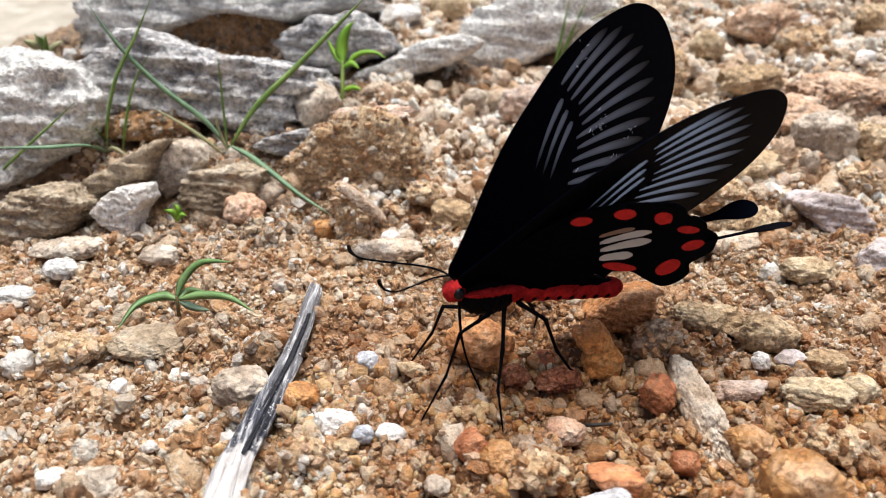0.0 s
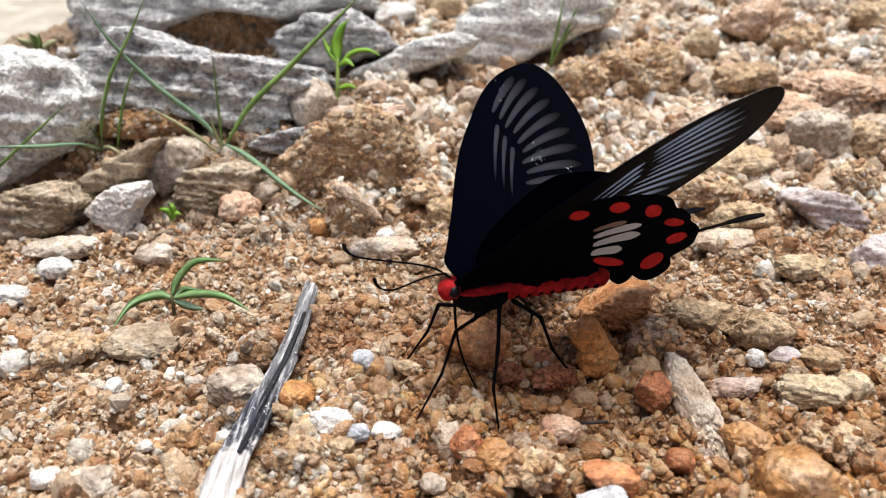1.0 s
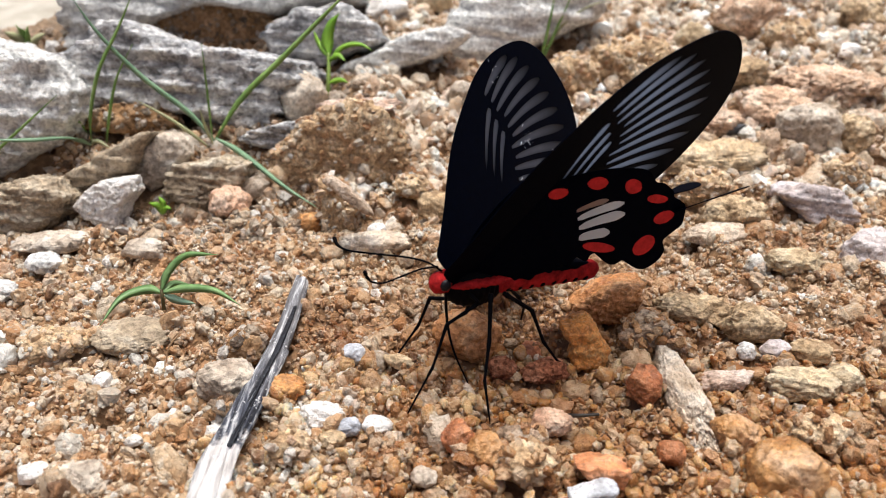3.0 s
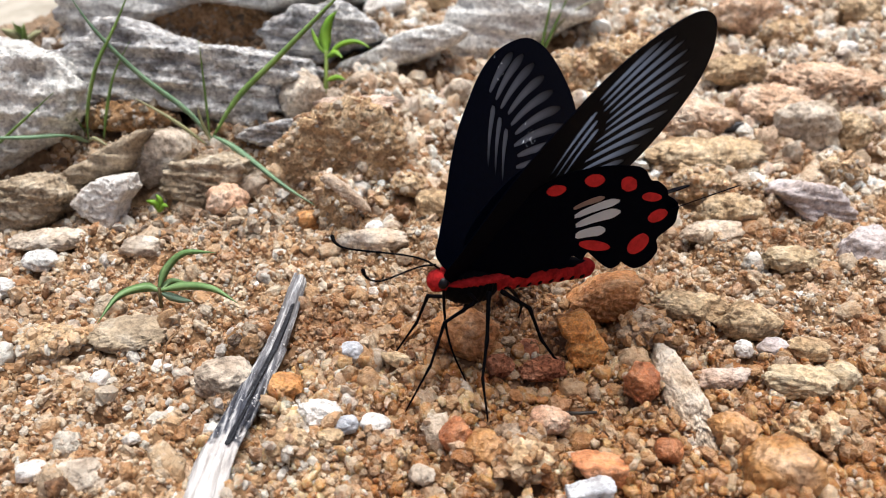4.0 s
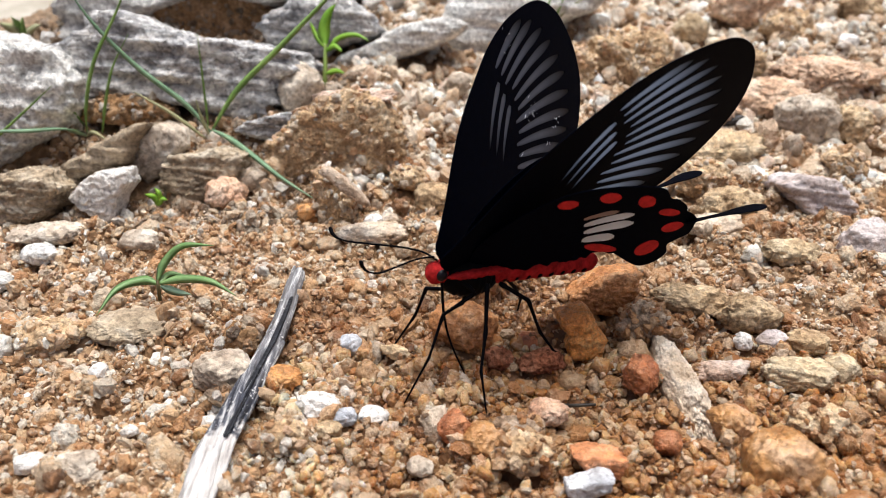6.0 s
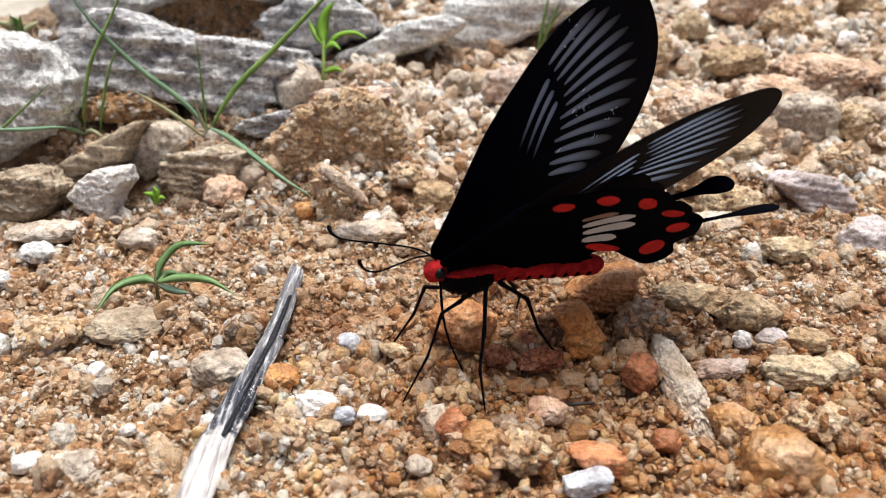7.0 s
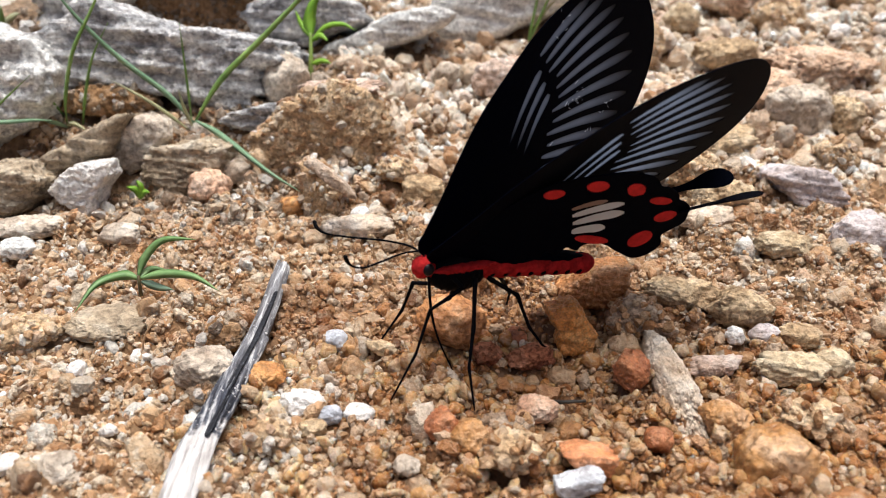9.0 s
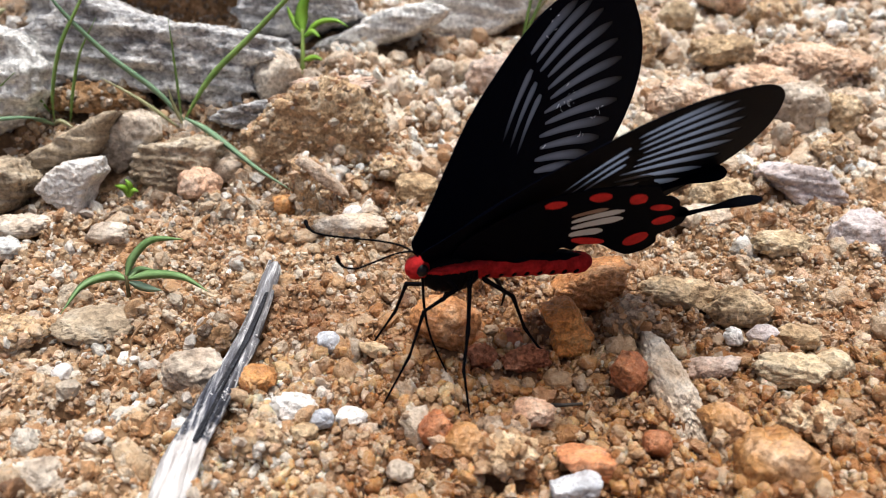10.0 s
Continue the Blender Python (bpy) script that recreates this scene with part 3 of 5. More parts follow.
stone("stone", "tan rough stone on pale gravel", (45.5, -8.2, 1.1), (4.4, 2.9, 2.7), 56, OCHRE, turn=-8, tilt=0, level=4, cuts=8)
stone("stone", "brown flat stone behind the butterfly", (38.4, -4.2, 0.6), (5.6, 2.9, 1.8), 57, OCHRE, turn=-15, tilt=0, level=4, cuts=8)
stone("stone", "orange-red angular stone on gravel", (26.4, -22.7, 1.2), (2.3, 2.4, 2.7), 58, RUST, turn=10, tilt=0, level=4, cuts=9)
stone("stone", "long pale pitted stone lying in gravel", (31.6, -24.4, -0.5), (2.3, 9.7, 3.7), 59, WHITEWARM, turn=5, tilt=0, level=5, cuts=8)
block("stone", "large orange tan rounded stone", (39.7, -37.7, 0.5), [(-4.2, -1.7), (-3.8, 1.6), (-2.1, 3.3), (1.2, 4.0), (3.2, 3.1), (4.2, -0.6), (3.7, -4.0), (-3.5, -3.9)], 3.6, 60, ORANGETAN, level=5)
block("stone", "flat salmon red stone chip", (19.0, -36.4, -0.1), [(-3.7, 1.5), (-1.9, 2.0), (3.0, 1.1), (3.7, -1.0), (2.8, -2.0), (0.1, -0.9), (-2.3, -0.2)], 2.0, 61, SALMON, level=5)
block("stone", "silvery translucent quartz crystal", (17.0, -40.1, 0.2), [(-2.7, 0.3), (1.4, 1.6), (2.7, 1.3), (2.5, -0.1), (-0.4, -1.6), (-2.5, -1.1)], 1.6, 62, SILVER, level=5)
stone("stone", "rusty red rounded pebble on sand", (1.8, -31.3, 0.7), (2.1, 1.9, 1.9), 63, RUST, turn=0, tilt=0, level=4, cuts=5)
stone("stone", "orange brown rounded pebble on sand", (5.2, -33.5, 0.7), (2.3, 2.0, 2.0), 64, ORANGETAN, turn=0, tilt=0, level=4, cuts=5)
stone("stone", "brown gritty clump of sand grains", (9.6, -35.8, 0.6), (3.7, 2.5, 2.3), 65, CLOD, turn=0, tilt=0, level=4, cuts=5)
stone("stone", "grey-brown gritty flake in gravel", (9.6, -30.9, 0.2), (2.7, 1.8, 1.2), 66, GRIT, turn=8, tilt=0, level=3, cuts=10)
stone("stone", "pinkish rounded pebble in gravel", (13.7, -28.4, 0.4), (2.5, 1.8, 1.5), 67, ROSE, turn=0, tilt=0, level=3, cuts=5)
stone("stone", "tan rounded pebble in loose gravel", (36.0, -31.2, 0.8), (2.8, 2.3, 2.3), 68, ORANGETAN, turn=0, tilt=0, level=4, cuts=6)
stone("stone", "brown stone in loose gravel", (46.5, -30.5, 0.7), (3.3, 2.5, 2.2), 69, CLOD, turn=0, tilt=0, level=4, cuts=7)
stone("stone", "orange brown small pebble in gravel", (27.3, -34.0, 0.5), (1.6, 1.6, 1.6), 70, RUST, turn=0, tilt=0, level=3, cuts=5)
stone("stone", "pale orange elongated pebble", (38.1, -20.4, 0.4), (4.2, 1.6, 1.3), 71, PINKPALE, turn=10, tilt=0, level=4, cuts=7)
stone("stone", "pale yellowish stone in gravel", (53.8, -20.6, 0.7), (2.3, 2.3, 2.1), 72, OCHREPALE, turn=0, tilt=0, level=3, cuts=7)
stone("stone", "pale stone lump with sandy crust", (48.2, -21.5, 0.5), (4.5, 2.5, 1.9), 73, OCHREPALE, turn=0, tilt=0, level=4, cuts=7)
stone("stone", "small white pebble in gravel", (42.8, -14.3, 0.5), (1.4, 1.3, 1.2), 74, WHITE, turn=0, tilt=0, level=3, cuts=9)
stone("stone", "pale lilac quartz chip", (47.1, -13.9, 0.5), (2.0, 1.5, 1.3), 75, LILAC, turn=0, tilt=0, level=3, cuts=9)
stone("stone", "orange brown pebble near gravel edge", (51.8, -14.3, 0.5), (3.2, 1.8, 1.5), 76, OCHRE, turn=0, tilt=0, level=3, cuts=9)
stone("stone", "rounded tan lump with pits", (-18.8, -33.1, 0.6), (2.8, 2.1, 1.9), 77, CLOD, turn=0, tilt=0, level=3, cuts=5)
stone("stone", "brown pebble in coarse sand", (-13.9, -31.5, 0.3), (1.8, 1.2, 1.0), 78, OCHRE, turn=0, tilt=0, level=3, cuts=9)
stone("stone", "dull beige pebble at the gravel edge", (-2.2, -37.3, 0.2), (1.5, 1.2, 0.9), 79, BEIGE, turn=0, tilt=0, level=3, cuts=4)
block("rock", "pale lilac-grey quartz rock on the bank", (69.4, 28.7, 1.6), [(-7.6, 2.5), (-3.5, 4.3), (3.1, 3.4), (7.6, -1.8), (6.3, -4.3), (-1.2, -3.2), (-4.8, -0.3)], 5, 80, LILAC, level=5)
stone("rock", "pebbly pale orange lump on the bank", (77.8, 54.1, 6.8), (6.0, 4.8, 4.8), 81, BEIGE, turn=0, tilt=0, level=4, cuts=8)
stone("rock", "layered reddish brown rock ledge", (88.5, 72.2, 9.8), (11.8, 6.5, 4.1), 82, REDLAYER, turn=-4, tilt=0, level=5, cuts=9)
stone("rock", "layered orange brown rock ledge", (56.0, 58.7, 6.8), (9.3, 5.5, 3.4), 83, REDLAYER, turn=6, tilt=-6, level=5, cuts=9)
stone("rock", "red-brown broken rock ledge on slope", (73.9, 63.1, 8.1), (7.5, 5.3, 4.0), 84, REDLAYER, turn=-10, tilt=0, level=4, cuts=10)
stone("rock", "brown rounded block on the bank", (79.8, 103.8, 17.4), (8.3, 5.6, 5.6), 85, REDLAYER, turn=0, tilt=0, level=4, cuts=9)
stone("rock", "brown rounded block on the bank", (87.5, 96.6, 15.3), (6.9, 4.3, 4.3), 86, CLOD, turn=0, tilt=0, level=4, cuts=8)
stone("rock", "tan layered block with orange side", (69.9, 79.4, 11.2), (7.4, 4.0, 3.3), 87, OCHRE, turn=8, tilt=0, level=4, cuts=10)
stone("rock", "brown crumbly block with dark underside", (44.0, 79.0, 12.8), (9.4, 6.7, 6.7), 88, CLOD, turn=5, tilt=0, level=5, cuts=8)
stone("rock", "brown crumbly block beside the flat slab", (30.0, 75.8, 11.5), (6.0, 5.3, 5.3), 89, CLOD, turn=0, tilt=0, level=4, cuts=8)
stone("rock", "pinkish white stone with brown base", (17.4, 65.1, 9.3), (8.2, 6.1, 5.5), 90, PINKPALE, turn=-15, tilt=0, level=4, cuts=9)
stone("stone", "white flat stone on the bank", (54.2, 84.8, 12.4), (4.4, 4.1, 3.4), 91, WHITEWARM, turn=20, tilt=0, level=3, cuts=10)
stone("stone", "white pebble high on the bank", (101.0, 90.4, 12.9), (3.0, 2.2, 1.9), 92, WHITE, turn=0, tilt=0, level=3, cuts=9)
stone("stone", "white pebble on rock rubble", (-15.5, 103.0, 20.6), (5.5, 3.4, 2.8), 93, WHITE, turn=0, tilt=0, level=3, cuts=8)
stone("stone", "pale stone on rock rubble", (-3.6, 112.5, 20.5), (4.6, 3.4, 3.4), 94, OCHREPALE, turn=0, tilt=0, level=3, cuts=9)
stone("stone", "pale rounded stone on rock rubble", (8.6, 107.2, 17.2), (5.3, 3.5, 3.5), 95, OCHREPALE, turn=0, tilt=0, level=3, cuts=9)
stone("rock", "flat sandy ledge of orange soil", (54.8, 46.6, 3.8), (12.9, 5.2, 2.6), 96, OCHRE, turn=6, tilt=0, level=4, cuts=9)
stone("stone", "dark grey flat chip on the bank", (62.1, 56.9, 5.9), (3.1, 1.9, 1.5), 97, SLATE, turn=0, tilt=0, level=3, cuts=9)
stone("stone", "pale quartz lump on the bank", (48.3, 18.9, 0.7), (5.5, 2.6, 1.7), 98, WHITEWARM, turn=10, tilt=0, level=4, cuts=9)
stone("stone", "orange brown stone on the bank", (52.9, 24.6, 1.7), (5.7, 3.7, 3.3), 99, OCHRE, turn=10, tilt=0, level=4, cuts=8)
stone("stone", "brown pitted lump on the bank", (50.7, 35.3, 2.2), (5.5, 3.6, 3.2), 100, CLOD, turn=0, tilt=0, level=4, cuts=7)
stone("stone", "pale lilac-grey rock at the bank", (72.8, 11.8, 0.9), (4.6, 4.2, 4.2), 101, LILAC, turn=0, tilt=0, level=4, cuts=9)
stone("stone", "orange pebble on the bank", (58.6, 9.4, 0.8), (4.7, 2.6, 1.9), 102, OCHREPALE, turn=0, tilt=0, level=4, cuts=8)
stone("stone", "red-orange small stone on the bank", (73.7, 26.4, 0.8), (1.9, 1.7, 1.5), 103, RUST, turn=0, tilt=0, level=3, cuts=9)
stone("stone", "tan stone on the bank", (86.1, 51.8, 6.0), (4.2, 4.2, 4.2), 104, OCHRE, turn=0, tilt=0, level=4, cuts=9)
stone("stone", "tan stone on the bank", (80.4, 39.9, 3.1), (4.5, 3.4, 3.1), 105, CLOD, turn=0, tilt=0, level=4, cuts=9)
stone("stone", "brown stone on the bank", (110.3, 107.3, 17.6), (6.0, 4.5, 4.5), 106, OCHRE, turn=0, tilt=0, level=4, cuts=8)
stone("stone", "pale sandy stone on the bank", (63.1, 95.9, 14.8), (4.3, 3.6, 3.6), 107, OCHREPALE, turn=0, tilt=0, level=3, cuts=9)
stone("stone", "beige stone in the sandy slope", (3.3, 68.7, 9.8), (2.9, 2.6, 2.6), 108, BEIGE, turn=0, tilt=0, level=3, cuts=8)
stone("stone", "beige stone beside the seedling", (-30.5, 56.8, 12.5), (4.9, 5.1, 5.1), 109, BEIGE, turn=20, tilt=0, level=4, cuts=10)
stone("stone", "small pale stone in the slope", (-18.4, 66.9, 13.1), (3.2, 2.1, 1.9), 110, WHITEWARM, turn=0, tilt=0, level=3, cuts=9)
stone("stone", "pale pebble in the slope", (-12.5, 20.9, 0.6), (1.6, 1.2, 1.2), 111, WHITE, turn=0, tilt=0, level=3, cuts=9)
stone("stone", "pale pebble in the slope", (-9.4, 21.4, 0.6), (1.4, 1.1, 1.1), 112, WHITEWARM, turn=0, tilt=0, level=3, cuts=9)
stone("stone", "pale crusted patch of white grit", (-12.1, 16.4, 0.6), (6.0, 2.4, 1.5), 113, WHITEWARM, turn=0, tilt=0, level=4, cuts=8)
stone("stone", "orange brown stone in the slope", (-24.8, 23.5, 0.9), (2.4, 1.8, 1.8), 114, ORANGE, turn=0, tilt=0, level=3, cuts=9)
stone("stone", "brown stone in the sandy slope", (-6.8, 34.4, 2.6), (3.3, 2.4, 2.2), 115, CLOD, turn=0, tilt=0, level=3, cuts=9)
stone("stone", "orange stone in the sandy slope", (-1.2, 28.5, 1.3), (3.8, 2.9, 2.6), 116, OCHRE, turn=0, tilt=0, level=3, cuts=9)
stone("stone", "brown stone in the sandy slope", (-37.1, 35.1, 2.2), (2.8, 2.4, 2.2), 117, BEIGE, turn=0, tilt=0, level=3, cuts=9)
stone("stone_chip", "pale grey crust lying on a brown lump", (-17.9, 42.6, 16.1), (8.0, 3.6, 1.1), 118, PINKPALE, turn=-4, tilt=5, level=4, cuts=12)


# ---- plants ----
def leaf_material(name, dark, light):
    m, n, l, b = node_material(name, 0.45, 0.4)
    co = n.new("ShaderNodeTexCoord").outputs["Object"]
    a = noise_node(n, l, co, 180, 4, 0.6)
    r = ramp(n, [(0.3, dark), (0.7, light)])
    l.new(a.outputs["Fac"], r.inputs["Fac"])
    l.new(r.outputs["Color"], b.inputs["Base Color"])
    b.inputs["Transmission Weight"].default_value = 0.0
    fine = noise_node(n, l, co, 1500, 3, 0.6)
    bumped(n, l, b, [(fine.outputs["Fac"], 0.1 * MM, 0.4)])
    return m


GRASS = leaf_material("grass_green", (0.10, 0.20, 0.04), (0.24, 0.38, 0.10))
GRASSBLUE = leaf_material("grass_blue_green", (0.11, 0.21, 0.12), (0.24, 0.37, 0.23))
GRASSDRY = leaf_material("grass_dry", (0.26, 0.27, 0.13), (0.46, 0.45, 0.27))
LEAF = leaf_material("leaf_bright", (0.13, 0.30, 0.02), (0.26, 0.46, 0.05))
LEAFDARK = leaf_material("leaf_dark", (0.09, 0.19, 0.05), (0.24, 0.38, 0.16))
LEAFPALE = leaf_material("leaf_pale", (0.12, 0.20, 0.13), (0.22, 0.32, 0.22))
STEM = leaf_material("stem_green", (0.20, 0.30, 0.06), (0.32, 0.42, 0.12))
STEMDARK = leaf_material("stem_brown", (0.07, 0.05, 0.02), (0.12, 0.10, 0.04))
STRAW = leaf_material("straw", (0.42, 0.24, 0.12), (0.58, 0.40, 0.24))
TWIG = leaf_material("black_twig", (0.01, 0.009, 0.008), (0.03, 0.025, 0.02))


def curve_points(points, count):
    """Points on a smooth line through the given ones."""
    p = [Vector(a) for a in points]
    p = [p[0] * 2 - p[1]] + p + [p[-1] * 2 - p[-2]]
    out = []
    for i in range(count):
        u = i / (count - 1) * (len(p) - 3)
        k = min(int(u), len(p) - 4)
        t = u - k
        a, b, c, d = p[k:k + 4]
        out.append(0.5 * ((2 * b) + (c - a) * t + (2 * a - 5 * b + 4 * c - d) * t * t + (3 * b - a - 3 * c + d) * t ** 3))
    return out


def thing(name, place, label, category):
    ob = new(name)
    ob.empty_display_size = 0.002
    ob.location = Vector(place) * MM
    return tagged(ob, label, category)


def blade(name, parent, points, width, material):
    """A leaf or stem along points in millimetres: folded along its midrib, tapered to a tip."""
    line = curve_points([Vector(p) * MM for p in points], 22)
    stem = name == "stem"
    bm = bmesh.new()
    rings = []
    for i, p in enumerate(line):
        u = i / 21
        d = (line[min(i + 1, 21)] - line[max(i - 1, 0)]).normalized()
        side = d.cross(Vector((0.15, 0.75, -0.65)))
        side = side.normalized() if side.length > 1e-4 else Vector((1, 0, 0))
        top = side.cross(d).normalized()
        if stem:
            h = width * MM / 2 * (1 - 0.35 * u)
            ring = [p + side * h, p + top * h, p - side * h, p - top * h]
        else:
            h = width * MM / 2 * min(1, 0.35 + 2.6 * u) * max(0.04, (1 - u ** 3.0))
            ring = [p + side * h + top * h * 0.35, p - top * 0.06 * MM, p - side * h + top * h * 0.35, p + top * 0.09 * MM]
        rings.append([bm.verts.new(v) for v in ring])
    for a, b in zip(rings, rings[1:]):
        for k in range(4):
            bm.faces.new((a[k], a[(k + 1) % 4], b[(k + 1) % 4], b[k]))
    bm.faces.new(rings[0][::-1])
    bm.faces.new(rings[-1])
    bmesh.ops.recalc_face_normals(bm, faces=bm.faces)
    part(name, bm, material, parent)


plant = thing("grass_tuft", (-47.1, 45.5, 7.8), "small tuft of green grass blades growing among grey rocks", "plant")
blade("blade", plant, [(0.0, 0.0, -0.4), (-4.6, 0.0, 6.2), (-11.8, -1.4, 13.9), (-17.9, -2.4, 22.5), (-21.8, -2.5, 30.4)], 1.15, GRASSBLUE)
blade("blade", plant, [(-0.4, 0.6, -0.2), (5.8, 0.9, 8.4), (15.1, -0.7, 17.0), (24.8, -2.2, 26.0), (30.5, -3.6, 31.2)], 1.5, GRASS)
blade("blade", plant, [(0.3, -0.7, 0.8), (4.7, -3.8, -0.0), (10.4, -9.6, -1.1), (17.0, -16.2, -2.7), (24.4, -22.6, -4.1)], 1.3, GRASSBLUE)
blade("blade", plant, [(-1.2, -1.1, -0.9), (-6.9, -2.5, 5.2), (-13.6, -3.2, 10.2)], 0.8, GRASSDRY)
blade("blade", plant, [(-0.7, 0.0, -0.4), (-0.3, 0.6, 10.9), (0.3, 0.2, 20.1)], 0.6, GRASS)
blade("blade", plant, [(-0.3, -0.8, -0.8), (-1.2, -1.7, 4.0), (-1.5, -1.9, 7.7)], 0.8, GRASSDRY)

plant = thing("grass_tuft", (-73.2, 46.2, 7.3), "sparse tuft of green grass with long drooping blades on rock", "plant")
blade("blade", plant, [(0.0, 0.0, -0.4), (2.5, -3.0, 6.6), (6.9, -4.2, 16.3), (11.8, -1.7, 24.3), (16.0, -1.0, 31.2)], 1.15, GRASS)
blade("blade", plant, [(3.1, 0.1, -0.2), (5.5, -0.8, 6.4), (8.8, -0.9, 14.1), (13.6, -1.5, 20.8)], 0.9, GRASS)
blade("blade", plant, [(0.3, -0.3, -0.5), (-0.2, -8.1, 4.4), (-4.2, -14.9, 6.7), (-12.3, -18.9, 8.2)], 1.3, GRASSBLUE)
blade("blade", plant, [(-1.0, 1.9, 0.6), (-1.7, -1.0, 5.9), (-4.6, -2.2, 9.9)], 0.8, GRASS)
blade("blade", plant, [(-0.4, -0.2, -0.6), (2.1, -1.6, 0.9), (5.9, -3.7, -0.1)], 1.0, GRASSDRY)

plant = thing("grass_tuft", (-97.1, 40.0, 2.3), "lone green grass shoot leaning over the rock", "plant")
blade("blade", plant, [(0.0, 0.0, -0.4), (8.7, -3.0, 6.4), (18.6, -5.4, 13.8), (26.2, -6.4, 19.5)], 0.9, GRASS)

plant = thing("seedling", (-26.0, 61.8, 11.4), "bright green broadleaf seedling between rocks", "plant")
blade("stem", plant, [(0.0, 0.0, -0.4), (0.3, 1.2, 4.1), (0.3, 3.9, 8.6)], 1.2, STEM)
blade("leaf", plant, [(0.3, 3.6, 8.2), (-0.1, 5.3, 11.1), (0.9, 6.0, 14.3), (3.0, 6.3, 16.6)], 3.0, LEAF)
blade("leaf", plant, [(0.3, 3.4, 7.9), (-1.9, 5.8, 10.1), (-3.2, 7.3, 12.7)], 1.3, LEAF)
blade("leaf", plant, [(0.3, 2.8, 6.8), (3.4, 3.6, 10.0), (7.2, 3.1, 10.8), (10.3, 1.4, 9.8)], 1.4, LEAF)
blade("leaf", plant, [(0.3, 3.1, 7.3), (2.5, 1.7, 8.8), (4.4, 0.1, 8.0)], 1.6, LEAF)
blade("leaf", plant, [(0.3, 0.6, 3.0), (2.8, 0.0, 3.9), (4.8, -1.2, 3.6)], 1.4, LEAF)

plant = thing("sprout", (-43.9, -2.7, -0.0), "young green sprout with narrow arching leaves in sand", "plant")
blade("stem", plant, [(0.0, 0.0, -0.4), (0.2, -0.0, 1.9), (0.0, 0.6, 2.9)], 0.8, STEMDARK)
blade("leaf", plant, [(0.0, 0.3, 2.6), (-2.4, 0.6, 3.0), (-5.5, -1.9, 3.0), (-7.2, -6.4, 1.2)], 1.55, LEAFDARK)
blade("leaf", plant, [(0.0, 0.6, 2.9), (0.9, 1.9, 5.2), (4.1, 2.5, 8.0), (9.4, 1.8, 8.5)], 1.5, LEAFDARK)
blade("leaf", plant, [(0.4, 0.3, 2.6), (4.1, -0.1, 3.7), (8.8, -1.0, 3.8), (13.0, -2.9, 2.4)], 1.4, LEAFDARK)
blade("leaf", plant, [(0.4, 0.4, 2.7), (1.4, 1.9, 3.2), (3.9, 1.9, 3.1)], 1.2, LEAFDARK)
blade("leaf", plant, [(0.5, 0.1, 2.2), (2.9, -0.3, 1.4), (5.6, -1.3, 1.6)], 1.3, LEAFPALE)

plant = thing("seedling", (-54.5, 28.9, -0.0), "tiny green seedling in brown sand", "plant")
blade("leaf", plant, [(0.0, 0.0, -0.4), (-0.5, -0.2, 1.6), (-2.0, -0.0, 2.0)], 1.5, LEAF)
blade("leaf", plant, [(0.0, 0.0, -0.4), (0.6, 0.0, 2.0), (-0.1, 0.6, 3.1)], 1.5, LEAF)
blade("leaf", plant, [(0.0, 0.0, -0.4), (1.2, -0.4, 1.2), (2.3, -0.5, 1.0)], 1.3, LEAF)

plant = thing("grass_tuft", (23.7, 87.9, 11.6), "thin grass blades at the top of the bank", "plant")
blade("blade", plant, [(0.0, 0.0, -0.4), (1.4, 1.0, 7.6), (3.1, 3.0, 16.9)], 0.8, GRASS)
blade("blade", plant, [(0.3, 0.6, -0.3), (3.6, 1.5, 7.5), (7.5, 3.4, 16.5)], 0.8, GRASS)
blade("blade", plant, [(0.7, 1.1, -0.2), (5.0, 2.3, 7.9), (11.6, 2.8, 12.6), (19.7, 3.0, 14.5)], 0.6, GRASSDRY)

plant = thing("grass_tuft", (-103.3, 85.6, 16.1), "far clump of green weed on pale sand", "plant")
blade("leaf", plant, [(0.0, 0.0, -0.4), (-1.0, -1.0, 2.4), (-2.6, -2.3, 4.1)], 2.5, GRASSDRY)
blade("leaf", plant, [(0.0, 0.0, -0.4), (1.5, -0.6, 2.9), (2.9, -1.5, 5.3)], 3, GRASS)
blade("leaf", plant, [(0.0, 0.0, -0.4), (3.9, -0.9, 2.3), (7.2, -2.4, 3.6)], 2.5, GRASSDRY)
blade("leaf", plant, [(0.0, 0.0, -0.4), (0.1, -0.2, 3.6), (0.1, -1.4, 5.5)], 2.5, GRASS)

plant = thing("dry_stem", (-39.3, -16.4, -0.0), "thin curved straw stem standing in sand", "plant")
blade("stem", plant, [(0.0, 0.0, -0.4), (1.0, 0.4, 2.7), (3.1, 0.7, 5.0)], 0.35, STRAW)

plant = thing("twig", (14.5, -26.4, -0.0), "thin black twig lying on gravel", "plant")
blade("stem", plant, [(0.0, 0.0, -0.4), (2.3, -2.0, 1.4), (5.1, -1.8, 1.4)], 0.6, TWIG)


